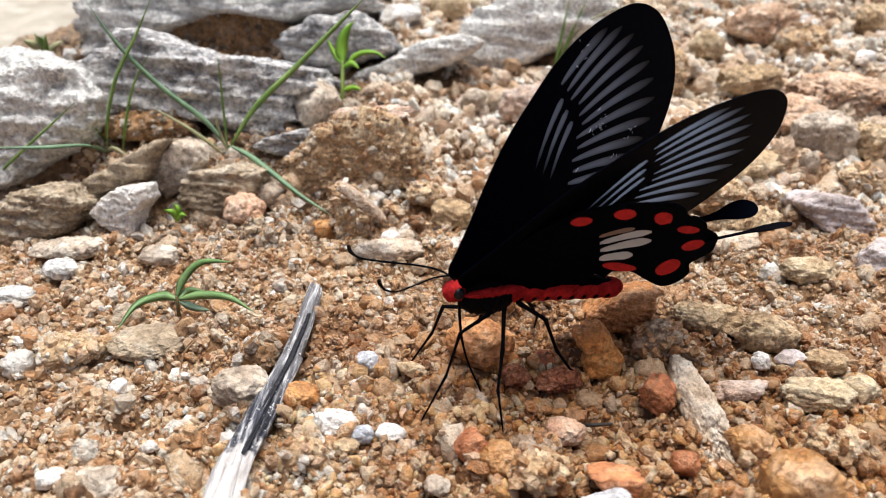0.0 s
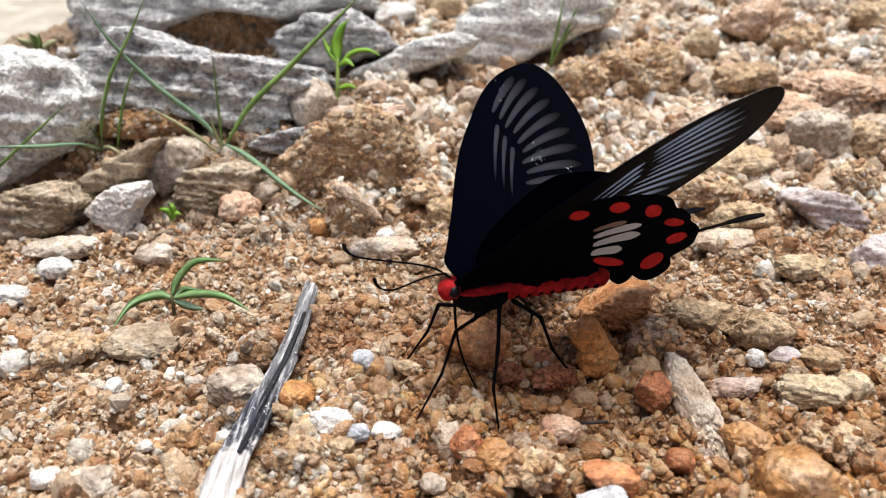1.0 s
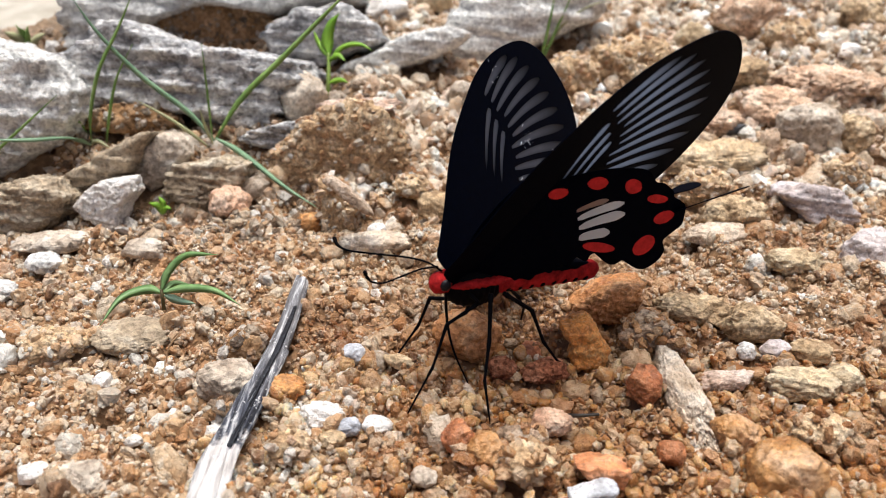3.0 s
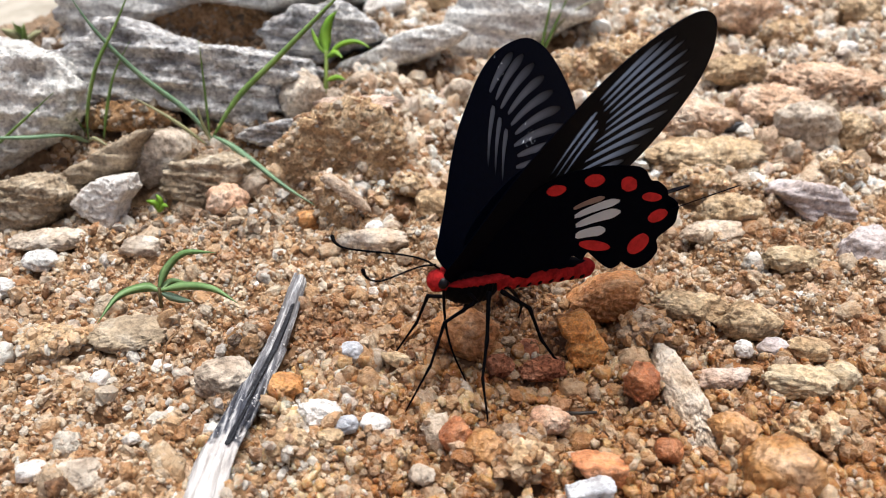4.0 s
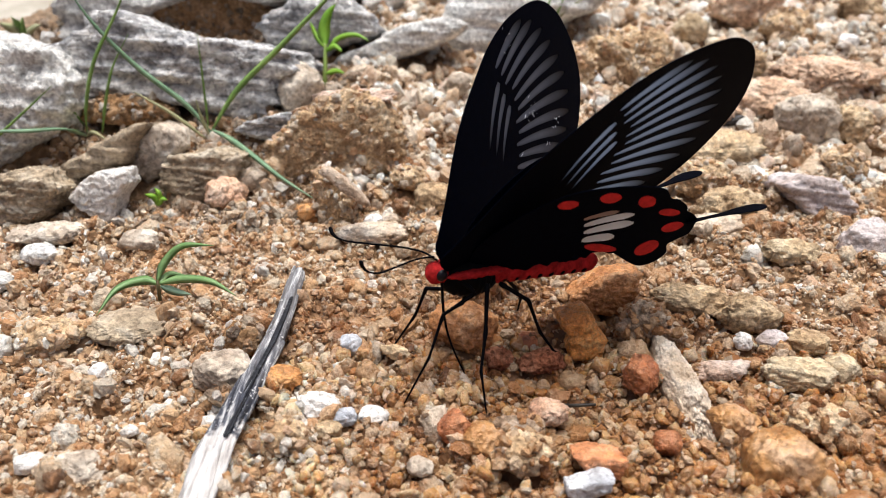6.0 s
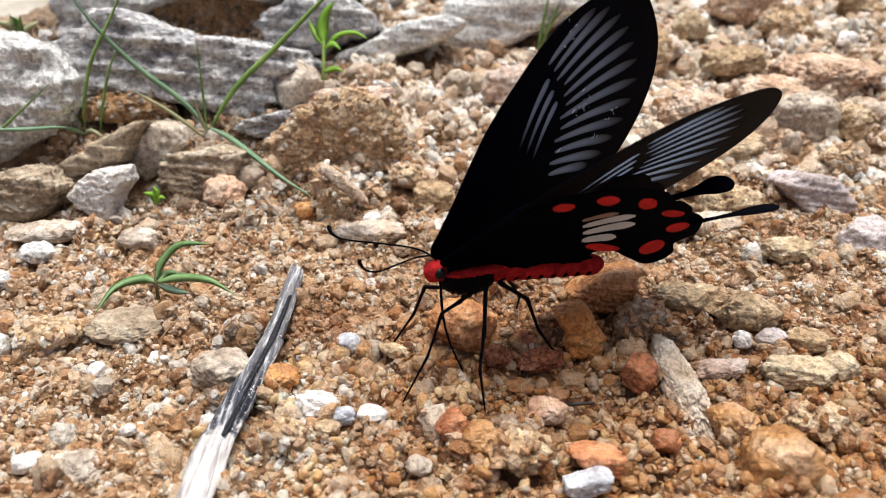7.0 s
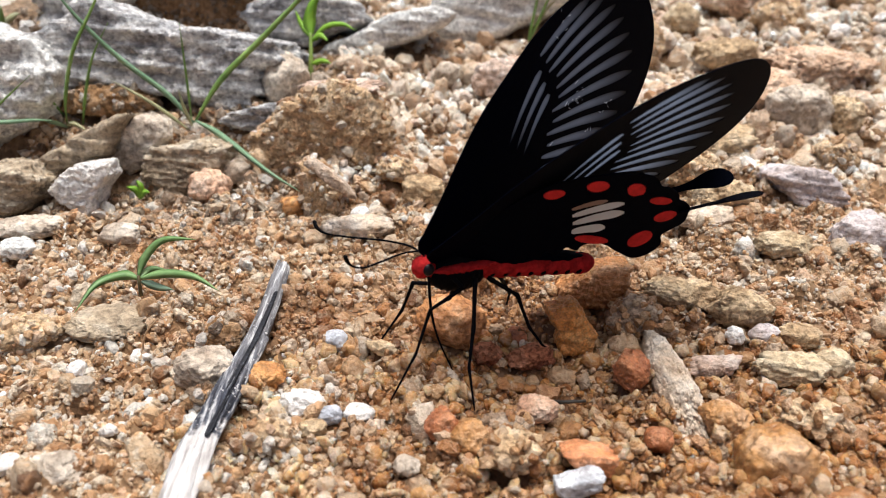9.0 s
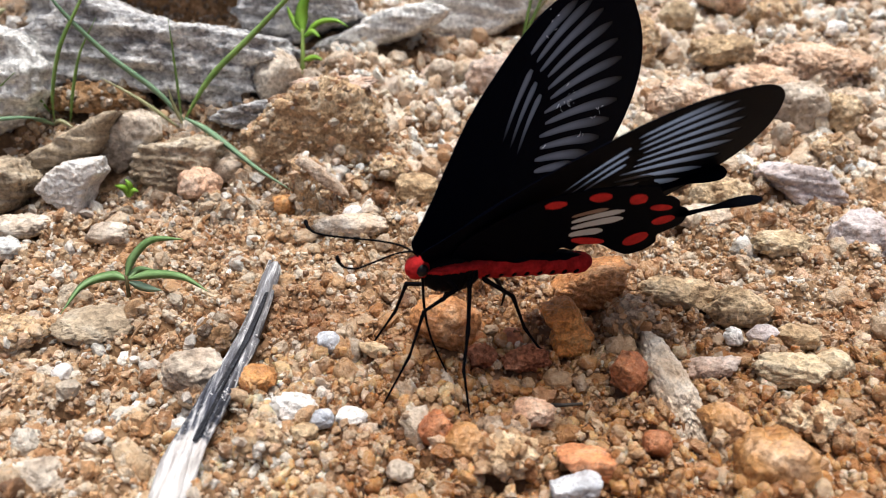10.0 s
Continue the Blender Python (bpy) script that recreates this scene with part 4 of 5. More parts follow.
# ---- dry stick ----
STICK_BASE = (-27.9, -48.3, 1.2)
STICK_LINE = ((1.1, 0.0, 0.2), (1.3, 6.3, 0.2), (1.7, 14.5, 0.2), (3.2, 24.7, 0.2), (4.9, 37.7, 0.2), (5.3, 52.5, 0.2))
def stick_material():
    m, n, l, b = node_material("weathered_burnt_wood", 0.75, 0.35)
    co = n.new("ShaderNodeTexCoord").outputs["Object"]
    st = n.new("ShaderNodeVectorMath")
    st.operation = "MULTIPLY"
    st.inputs[1].default_value = (1.0, 0.09, 1.0)
    l.new(co, st.inputs[0])
    fibre = noise_node(n, l, st.outputs[0], 1500, 5, 0.65)
    patch = noise_node(n, l, co, 230, 4, 0.6)
    grey = ramp(n, [(0.36, (0.008, 0.008, 0.011)), (0.5, (0.05, 0.055, 0.075)), (0.57, (0.20, 0.205, 0.22)), (0.67, (0.68, 0.67, 0.66))])
    l.new(fibre.outputs["Fac"], grey.inputs["Fac"])
    pale = ramp(n, [(0.27, (0.18, 0.16, 0.15)), (0.42, (0.48, 0.45, 0.43)), (0.62, (0.78, 0.77, 0.76))])
    l.new(fibre.outputs["Fac"], pale.inputs["Fac"])
    xyz = n.new("ShaderNodeSeparateXYZ")
    l.new(co, xyz.inputs[0])
    edge = n.new("ShaderNodeMath")
    edge.operation = "MULTIPLY_ADD"
    edge.inputs[1].default_value, edge.inputs[2].default_value = 22 * MM, -11 * MM
    l.new(patch.outputs["Fac"], edge.inputs[0])
    add = n.new("ShaderNodeMath")
    l.new(xyz.outputs["Y"], add.inputs[0])
    l.new(edge.outputs[0], add.inputs[1])
    mr = n.new("ShaderNodeMapRange")
    mr.inputs["From Min"].default_value, mr.inputs["From Max"].default_value = 13 * MM, 15 * MM
    mr.inputs["To Min"].default_value, mr.inputs["To Max"].default_value = 1, 0
    l.new(add.outputs[0], mr.inputs["Value"])
    top = n.new("ShaderNodeMapRange")
    top.inputs["From Min"].default_value, top.inputs["From Max"].default_value = 22 * MM, 34 * MM
    top.inputs["To Max"].default_value = 0.26
    l.new(add.outputs[0], top.inputs["Value"])
    mx = n.new("ShaderNodeMath")
    mx.operation = "MAXIMUM"
    l.new(mr.outputs[0], mx.inputs[0])
    l.new(top.outputs[0], mx.inputs[1])
    c = mix(n, l, mx.outputs[0], grey.outputs["Color"], pale.outputs["Color"])
    speck = noise_node(n, l, co, 1300, 3, 0.7)
    flecks = ramp(n, [(0.6, (0, 0, 0)), (0.68, (1, 1, 1))])
    l.new(speck.outputs["Fac"], flecks.inputs["Fac"])
    c = mix(n, l, flecks.outputs["Color"], c, (0.62, 0.61, 0.6))
    l.new(c, b.inputs["Base Color"])
    bumped(n, l, b, [(fibre.outputs["Fac"], 0.5 * MM, 0.9), (patch.outputs["Fac"], 0.6 * MM, 0.4)])
    return m


def char_material():
    m, n, l, b = node_material("charred_wood", 0.6, 0.3)
    a = noise_node(n, l, n.new("ShaderNodeTexCoord").outputs["Object"], 1200, 4, 0.7)
    r = ramp(n, [(0.4, (0.004, 0.004, 0.006)), (0.62, (0.02, 0.022, 0.03)), (0.75, (0.16, 0.16, 0.17))])
    l.new(a.outputs["Fac"], r.inputs["Fac"])
    l.new(r.outputs["Color"], b.inputs["Base Color"])
    bumped(n, l, b, [(a.outputs["Fac"], 0.3 * MM, 0.8)])
    return m


def build_stick():
    """A split, weathered twig lying on the sand: fluted section, ragged ends."""
    wood = stick_material()
    ob = thing("stick", STICK_BASE, "weathered split stick, charred grey with bleached white end", "stick")
    line = curve_points([Vector(p) * MM for p in STICK_LINE], 90)

    def rod(name, centre_shift, radius, flat, ridge, material, start, end, label, lift=0.0):
        bm = bmesh.new()
        rings = []
        sides = 22
        for i in range(start, end):
            u = i / 89
            p = line[i]
            d = (line[min(i + 1, 89)] - line[max(i - 1, 0)]).normalized()
            side = d.cross(Vector((0, 0, 1))).normalized()
            top = side.cross(d)
            w = radius * MM * (1.0 - 0.3 * u)
            ring = []
            for k in range(sides):
                a = 2 * math.pi * k / sides
                f = 1 + ridge * noise.noise(Vector((math.cos(a) * 2.2, math.sin(a) * 2.2, u * 5 + centre_shift)))
                f += 0.5 * ridge * noise.noise(Vector((math.cos(a) * 6, math.sin(a) * 6, u * 9)))
                near_end = min(i - start, end - 1 - i)
                if near_end < 4:
                    f *= 0.8 + 0.05 * near_end + 0.12 * noise.noise(Vector((k * 0.9, u * 40, 2)))
                q = p + side * (math.cos(a) * w * f + centre_shift * MM) + top * (math.sin(a) * w * f * flat + lift * MM * (1 - 0.3 * u))
                ring.append(bm.verts.new(q))
            rings.append(ring)
        for a, b in zip(rings, rings[1:]):
            for k in range(sides):
                bm.faces.new((a[k], a[(k + 1) % sides], b[(k + 1) % sides], b[k]))
        bm.faces.new(rings[0][::-1])
        bm.faces.new(rings[-1])
        bmesh.ops.recalc_face_normals(bm, faces=bm.faces)
        part(name, bm, material, ob, label)

    rod("wood", -0.2, 1.8, 0.85, 0.35, wood, 0, 88, "grey split wood with charred grooves")
    rod("splinter", 1.15, 0.95, 0.7, 0.4, wood, 6, 66, "charred dark splinter along the stick")
    rod("splinter", -1.3, 0.5, 0.8, 0.4, wood, 22, 90, "pale grey splinter along the stick")

    char = char_material()
    rod("charred_crack", 0.35, 0.5, 0.6, 0.9, char, 46, 78, "black charred crack", 1.25)
    rod("charred_crack", 0.75, 0.38, 0.6, 0.9, char, 34, 50, "black charred crack", 1.05)

    for q in line[::4]:
        STONES.append((ob.location.x + q.x, ob.location.y + q.y, 1.5 * MM, 2.2 * MM, 0.0))


build_stick()


# ---- butterfly ----
from mathutils.geometry import tessellate_polygon


def wing_material(name, base, rough, spec, grain, scales=False):
    m, n, l, b = node_material(name, rough, spec)
    co = n.new("ShaderNodeTexCoord").outputs["Object"]
    a = noise_node(n, l, co, 900, 4, 0.7)
    lo, hi = tuple(v * (1 - grain) for v in base), tuple(v * (1 + grain) for v in base)
    r = ramp(n, [(0.3, lo), (0.7, hi)])
    l.new(a.outputs["Fac"], r.inputs["Fac"])
    c = r.outputs["Color"]
    if scales:
        at = n.new("ShaderNodeAttribute")
        at.attribute_name = "scales"
        c = mix(n, l, at.outputs["Fac"], (0.0015, 0.0016, 0.003), c)
    l.new(c, b.inputs["Base Color"])
    fine = noise_node(n, l, co, 4000, 2, 0.6)
    bumped(n, l, b, [(fine.outputs["Fac"], 0.05 * MM, 0.5)])
    return m


BLACK = wing_material("black_wing_scales", (0.0005, 0.0008, 0.0026), 0.6, 0.025, 0.4)
BLACK.node_tree.nodes["Principled BSDF"].inputs["Specular Tint"].default_value = (0.2, 0.42, 1.0, 1)
PANEL = wing_material("smoky_translucent_wing", (0.022, 0.027, 0.042), 0.4, 0.2, 0.5, True)


def let_light_through(m, colour):
    """Thin membrane: part of the light on its far side comes through."""
    n, l = m.node_tree.nodes, m.node_tree.links
    t = n.new("ShaderNodeBsdfTranslucent")
    at = n.new("ShaderNodeAttribute")
    at.attribute_name = "scales"
    l.new(mix(n, l, at.outputs["Fac"], (0.0, 0.0, 0.0), colour), t.inputs["Color"])
    x = n.new("ShaderNodeMixShader")
    x.inputs[0].default_value = 0.55
    l.new(n["Principled BSDF"].outputs[0], x.inputs[1])
    l.new(t.outputs[0], x.inputs[2])
    l.new(x.outputs[0], n["Material Output"].inputs["Surface"])


let_light_through(PANEL, (0.20, 0.24, 0.33))
RED = wing_material("red_wing_scales", (0.44, 0.020, 0.020), 0.8, 0.15, 0.3)
REDFUR = wing_material("red_body_fur", (0.32, 0.013, 0.014), 0.9, 0.1, 0.5)
WHITEWING = wing_material("white_wing_scales", (0.86, 0.95, 1.0), 0.8, 0.3, 0.02)
BUFFWING = wing_material("buff_wing_scales", (0.42, 0.30, 0.24), 0.8, 0.2, 0.2)
FLECK = wing_material("pale_glints", (0.55, 0.60, 0.68), 0.6, 0.4, 0.3)
BODYBLACK = wing_material("black_body", (0.002, 0.002, 0.003), 0.6, 0.04, 0.4)
for pale_scales, tint in ((WHITEWING, (0.95, 0.97, 1.0)), (BUFFWING, (0.42, 0.30, 0.24))):
    thin = pale_scales.node_tree
    glow = thin.nodes.new("ShaderNodeBsdfTranslucent")
    glow.inputs["Color"].default_value = (*tint, 1)
    half = thin.nodes.new("ShaderNodeMixShader")
    half.inputs[0].default_value = 0.5
    thin.links.new(thin.nodes["Principled BSDF"].outputs[0], half.inputs[1])
    thin.links.new(glow.outputs[0], half.inputs[2])
    thin.links.new(half.outputs[0], thin.nodes["Material Output"].inputs["Surface"])
EYE = wing_material("black_eye", (0.006, 0.005, 0.007), 0.4, 0.15, 0.2)

THORAX = Vector((3.90, -17.30, 14.60)) * MM
HEADING, PITCH = 28.0, 12.0
FORE_HINGE = (1.90, 2.40)
HIND_HINGE = (-2.0, 1.00)
h, p = radians(HEADING), radians(PITCH)
FWD = Vector((-math.cos(h) * math.cos(p), -math.sin(h) * math.cos(p), math.sin(p)))
LEFT = Vector((0, 0, 1)).cross(FWD).normalized()
UP = FWD.cross(LEFT)
BASE = Vector((THORAX.x, THORAX.y, 0))
BODY = Matrix((FWD, LEFT, UP)).transposed().to_4x4()
BODY.translation = THORAX - BASE

butterfly = new("butterfly")
butterfly.empty_display_size = 0.005
butterfly.location = BASE
tagged(butterfly, "black butterfly with red body and red-spotted tailed hindwings on gravel", "butterfly")


def body_part(name, material, sections, label="", fuzz=0.0, seed=0, parent=None, own_space=False):
    """A rounded body along its axis: sections of (place along, radius across, radius up, height), in millimetres."""
    bm = bmesh.new()
    rings = []
    n = 26
    rows = []
    for (a, b) in zip(sections, sections[1:]):
        for k in range(4):
            rows.append([x + (y - x) * k / 4 for x, y in zip(a, b)])
    rows.append(list(sections[-1]))
    for x, rw, rh, zc in rows:
        ring = []
        for k in range(n):
            t = 2 * math.pi * k / n
            f = 1 + fuzz * noise.noise(Vector((x * 2.2 + seed, math.cos(t) * 3, math.sin(t) * 3)))
            ring.append(bm.verts.new(Vector((x, math.cos(t) * rw * f, zc + math.sin(t) * rh * f)) * MM))
        rings.append(ring)
    for a, b in zip(rings, rings[1:]):
        for k in range(n):
            bm.faces.new((a[k], a[(k + 1) % n], b[(k + 1) % n], b[k]))
    bm.faces.new(rings[0][::-1])
    bm.faces.new(rings[-1])
    bmesh.ops.recalc_face_normals(bm, faces=bm.faces)
    ob = part(name, bm, material, parent or butterfly, label)
    if not own_space:
        ob.matrix_local = BODY
    return ob


def dome(x0, x1, steps, rw, rh, zc):
    out = []
    for i in range(steps + 1):
        t = -1 + 2 * i / steps
        k = max(0.08, math.sqrt(max(0, 1 - t * t)))
        out.append((x0 + (x1 - x0) * i / steps, rw * k, rh * k, zc))
    return out


body_part("thorax", BODYBLACK, dome(-4.6, 4.4, 10, 2.2, 2.8, -0.9), "black furry thorax", 0.12, 1)
head = body_part("head", REDFUR, dome(3.4, 6.6, 8, 1.4, 1.45, 0.0), "red furry head", 0.14, 2)
for side in (1, -1):
    bm = bmesh.new()
    bmesh.ops.create_uvsphere(bm, u_segments=20, v_segments=12, radius=0.82 * MM)
    e = part("eye", bm, EYE, head, "glossy black compound eye")
    e.location = Vector((4.9, side * 0.98, 0.2)) * MM
    collar = body_part("collar_fur", REDFUR, dome(-4.4, 4.6, 12, 0.75, 0.5, 0.0), "red fur along the flank", 0.4, 4 + side)
    collar.matrix_local = BODY @ pose(0, side * 1.85 * MM, 0.55 * MM, 0, 4, 0)

# abdomen, hinged behind the thorax
ABDOMEN_JOINT = BODY @ Matrix.Translation((-3.0 * MM, 0, 0))


def abdomen_pose(droop, swing):
    return ABDOMEN_JOINT @ Euler((0, radians(-droop), radians(-swing))).to_matrix().to_4x4()


segments = [(0.5, 1.6, 1.8, 0.0)]
for i in range(8):
    x, r = -0.4 - i * 2.2, 2.0 - 0.06 * i
    segments += [(x, r * 0.93, r * 0.95, -0.1), (x - 1.1, r, r, -0.15)]
segments += [(-18.2, 1.35, 1.4, -0.1), (-19.0, 0.9, 0.9, 0), (-19.3, 0.3, 0.3, 0)]
abdomen = body_part("abdomen", REDFUR, segments, "red abdomen with black spots", 0.06, 7, own_space=True)
for i in range(8):
    for side in (1, -1):
        bm = bmesh.new()
        bmesh.ops.create_icosphere(bm, subdivisions=2, radius=1.0)
        bmesh.ops.transform(bm, matrix=Matrix.Diagonal((0.42 * MM, 0.22 * MM, 0.5 * MM, 1)), verts=bm.verts)
        s = part("body_spot", bm, BODYBLACK, abdomen, "black spot")
        r = 2.0 - 0.06 * i
        s.matrix_local = Matrix.Rotation(radians(side * -28), 4, "X") @ Matrix.Translation(Vector((-1.6 - i * 2.1, side * r * 0.95, -0.1)) * MM)
body_part("back_stripe", BLACK, [(0.4, 1.2, 0.8, 1.1), (-2, 1.5, 0.9, 1.25), (-7, 1.5, 0.85, 1.15), (-13, 1.3, 0.7, 1.05), (-17, 0.9, 0.5, 0.9), (-18.2, 0.2, 0.2, 0.8)], "black stripe on the back", 0.35, 9, abdomen, True)


def limb(name, points, wide, thin, label):
    """A jointed leg, antenna or proboscis as a tapered tube with thicker joints."""
    pts = [Vector(p) * MM for p in points]
    bent = name != "leg"
    line = curve_points(pts, 34) if bent else []
    if not bent:
        for a, b in zip(pts, pts[1:]):
            line += [a.lerp(b, k / 9) for k in range(9)]
        line.append(pts[-1])
    bm = bmesh.new()
    rings, n, last = [], 8, len(line) - 1
    for i, q in enumerate(line):
        u = i / last
        d = (line[min(i + 1, last)] - line[max(i - 1, 0)]).normalized()
        s = d.cross(Vector((0.3, 0.5, 0.8))).normalized()
        t = s.cross(d)
        r = (wide + (thin - wide) * u) * MM / 2
        if name == "antenna":
            r = (wide if u < 0.7 else wide + (0.56 - wide) * min(1, (u - 0.7) / 0.2)) * MM / 2
        if name == "leg" and i % 9 in (0, 1) and 0 < i < last:
            r *= 1.25
        if i == last:
            r *= 0.4
        rings.append([bm.verts.new(q + (s * math.cos(k * math.tau / n) + t * math.sin(k * math.tau / n)) * r) for k in range(n)])
    for a, b in zip(rings, rings[1:]):
        for k in range(n):
            bm.faces.new((a[k], a[(k + 1) % n], b[(k + 1) % n], b[k]))
    bm.faces.new(rings[0][::-1])
    bm.faces.new(rings[-1])
    bmesh.ops.recalc_face_normals(bm, faces=bm.faces)
    return part(name, bm, BODYBLACK, butterfly, label)


limb("leg", [(-1.8, -2.1, 15.1), (0.6, -2.9, 12.9), (-3.5, -4.1, 10.4), (-5.3, -6.5, 5.4), (-8.6, -9.1, -0.2)], 0.62, 0.24, "thin black jointed leg")
limb("leg", [(2.1, -2.5, 14.1), (1.9, -5.6, 8.9), (1.3, -8.2, 4.6), (2.0, -10.9, -0.2)], 0.62, 0.24, "thin black jointed leg")
limb("leg", [(3.8, -1.7, 13.6), (7.7, -0.7, 10.2), (9.5, -0.7, 5.1), (11.7, -0.6, 1.6), (14.2, 0.1, -0.2)], 0.62, 0.24, "thin black jointed leg")
limb("leg", [(-0.9, -0.5, 11.8), (-5.8, 2.2, 10.2), (-7.4, 2.4, 5.6), (-10.7, 2.8, -0.2)], 0.62, 0.24, "thin black jointed leg")
limb("leg", [(-0.1, 0.7, 11.9), (-0.9, 2.5, 7.6), (-3.5, 4.9, 3.9), (-5.1, 6.6, -0.2)], 0.62, 0.24, "thin black jointed leg")
limb("leg", [(4.8, 1.2, 12.5), (6.3, 4.8, 8.7), (7.7, 8.3, 4.3), (7.7, 11.4, -0.2)], 0.62, 0.24, "thin black jointed leg")
limb("proboscis", [(-3.7, -2.9, 15.7), (-3.4, -3.0, 9.6), (-2.5, -3.1, 5.0), (-0.6, -3.2, -0.2)], 0.42, 0.22, "slender black proboscis reaching to the wet sand")
limb("antenna", [(-4.1, -2.1, 17.2), (-6.0, -0.9, 17.8), (-8.9, 0.2, 17.9), (-13.4, 1.6, 17.6), (-16.5, 2.6, 17.5), (-17.9, 3.4, 17.9), (-18.4, 4.2, 18.6)], 0.26, 0.34, "thin black antenna with a curved club")
limb("antenna", [(-4.6, -1.8, 17.7), (-6.7, -2.7, 17.9), (-9.1, -4.1, 17.7), (-11.1, -5.2, 17.5), (-12.4, -5.7, 17.9), (-13.1, -5.7, 18.6), (-13.4, -5.6, 19.5)], 0.26, 0.34, "thin black antenna with a curved club")


# wings: x along the wing, y across it towards the tail, in millimetres
def wing_pose(hinge, side, opening, sweep, twist):
    a, s, t = radians(opening), radians(sweep), radians(twist)
    v = math.cos(a) * UP + side * math.sin(a) * LEFT
    w = math.cos(s) * v - math.sin(s) * FWD
    c = -math.sin(s) * v - math.cos(s) * FWD
    c = math.cos(t) * c + side * math.sin(t) * w.cross(c)
    m = Matrix((w, c, w.cross(c))).transposed().to_4x4()
    m.translation = BODY @ Vector((hinge[0] * MM, side * 1.2 * MM, hinge[1] * MM))
    return m


def plate(name, outline, z, thick, material, parent, label="", holes=()):
    """A thin closed plate over a smooth outline, with windows cut through it."""
    k = len(outline)
    ring = []
    for i in range(k):
        a, b, c, d = (Vector((*outline[(i + j) % k], 0)) for j in (-1, 0, 1, 2))
        for t in (0, 0.25, 0.5, 0.75):
            ring.append(0.5 * ((2 * b) + (c - a) * t + (2 * a - 5 * b + 4 * c - d) * t * t + (3 * b - a - 3 * c + d) * t ** 3))
    rings = [ring] + [[Vector((x, y, 0)) for x, y in h] for h in holes]
    bm = bmesh.new()
    flat = [v for r in rings for v in r]
    hi = [bm.verts.new((v.x * MM, v.y * MM, (z + thick) * MM)) for v in flat]
    lo = [bm.verts.new((v.x * MM, v.y * MM, (z - thick) * MM)) for v in flat]
    for tri in tessellate_polygon(rings):
        bm.faces.new([hi[k] for k in tri])
        bm.faces.new([lo[k] for k in tri[::-1]])
    first = 0
    for r in rings:
        n = len(r)
        for i in range(n):
            a, b = first + i, first + (i + 1) % n
            bm.faces.new((hi[a], lo[a], lo[b], hi[b]))
        first += n
    bmesh.ops.recalc_face_normals(bm, faces=bm.faces)
    return part(name, bm, material, parent, label, smooth=False)


def along(curve, u):
    """A point at 0..1 of a polyline's length."""
    q = [Vector(p) for p in curve]
    lengths = [(b - a).length for a, b in zip(q, q[1:])]
    d = u * sum(lengths)
    for a, b, s in zip(q, q[1:], lengths):
        if d <= s:
            return a.lerp(b, d / s)
        d -= s
    return q[-1]


def streak_rows(a, b, w0, w1, grow=1.0):
    """Middle and half width of a streak between two veins, from a to b."""
    a, b = Vector(a), Vector(b)
    d = (b - a).normalized()
    s = Vector((-d.y, d.x))
    out = []
    for i in range(11):
        u = i / 10
        w = (w0 + (w1 - w0) * min(1, u / 0.7)) * min(1.0, 0.55 + 4 * u) * (1 if u < 0.75 else 1 - 0.75 * ((u - 0.75) / 0.25) ** 2)
        c = a.lerp(b, u + (0.5 - u) * (1 - grow) * 0.1) + Vector((0, -0.035 * (b - a).length * math.sin(math.pi * u)))
        out.append((c, s * w * grow / 2, u))
    return out


def streak_window(a, b, w0, w1):
    rows = streak_rows(a, b, w0, w1, 0.85)
    return [tuple(c - s) for c, s, u in rows] + [tuple(c + s) for c, s, u in rows[::-1]]


def streak(name, a, b, w0, w1, z, material, parent, label, pattern=True, rise=0.04):
    """A thin domed membrane between two veins; its pale scales thin out at the rim and the outer end."""
    across = 7
    verts, faces, scales = [], [], []
    for c, s, u in streak_rows(a, b, w0, w1):
        for k in range(across):
            v = 2 * k / (across - 1) - 1
            q = c + s * v
            verts.append((q.x * MM, q.y * MM, (z + rise * (1 - v * v)) * MM))
            scales.append((1 - abs(v) ** 2.2 * 0.8) * min(1.0, 0.75 + 3 * u) * min(1.0, 1.9 * (1 - u)) if pattern else 1.0)
    for i in range(10):
        for k in range(across - 1):
            faces.append((i * across + k, i * across + k + 1, (i + 1) * across + k + 1, (i + 1) * across + k))
    ob = mesh_part(name, verts, faces, material, parent, label)
    at = ob.data.attributes.new("scales", "FLOAT", "POINT")
    at.data.foreach_set("value", scales)
    return ob


FORE = [(-2.6, -3.4), (0, -4.4), (4, -5.4), (10, -7.2), (15, -8.2), (20, -8.5), (26, -8.5), (32, -7.3), (38, -4.5), (41.6, -1.6), (43.6, 2.5),
        (43.7, 7), (42.5, 11.5), (39.6, 15.3), (35, 17.8), (30, 19), (25, 19), (20, 17.6), (12, 12), (5, 8), (-1, 6), (-2.6, 2)]
INNER = [(25.6, -6.3), (25.0, -4.4), (25.4, -1.2), (24.8, 1.2), (21.8, 3.4), (18.6, 5.8), (15.5, 8.0)]
OUTER = [(34.2, -5.0), (36.6, -3.4), (38.2, -1.0), (39.0, 2.5), (39.0, 6), (38.2, 9.6), (36.4, 12.7), (33.4, 15), (29.4, 16), (25.2, 15.8), (20.8, 14)]
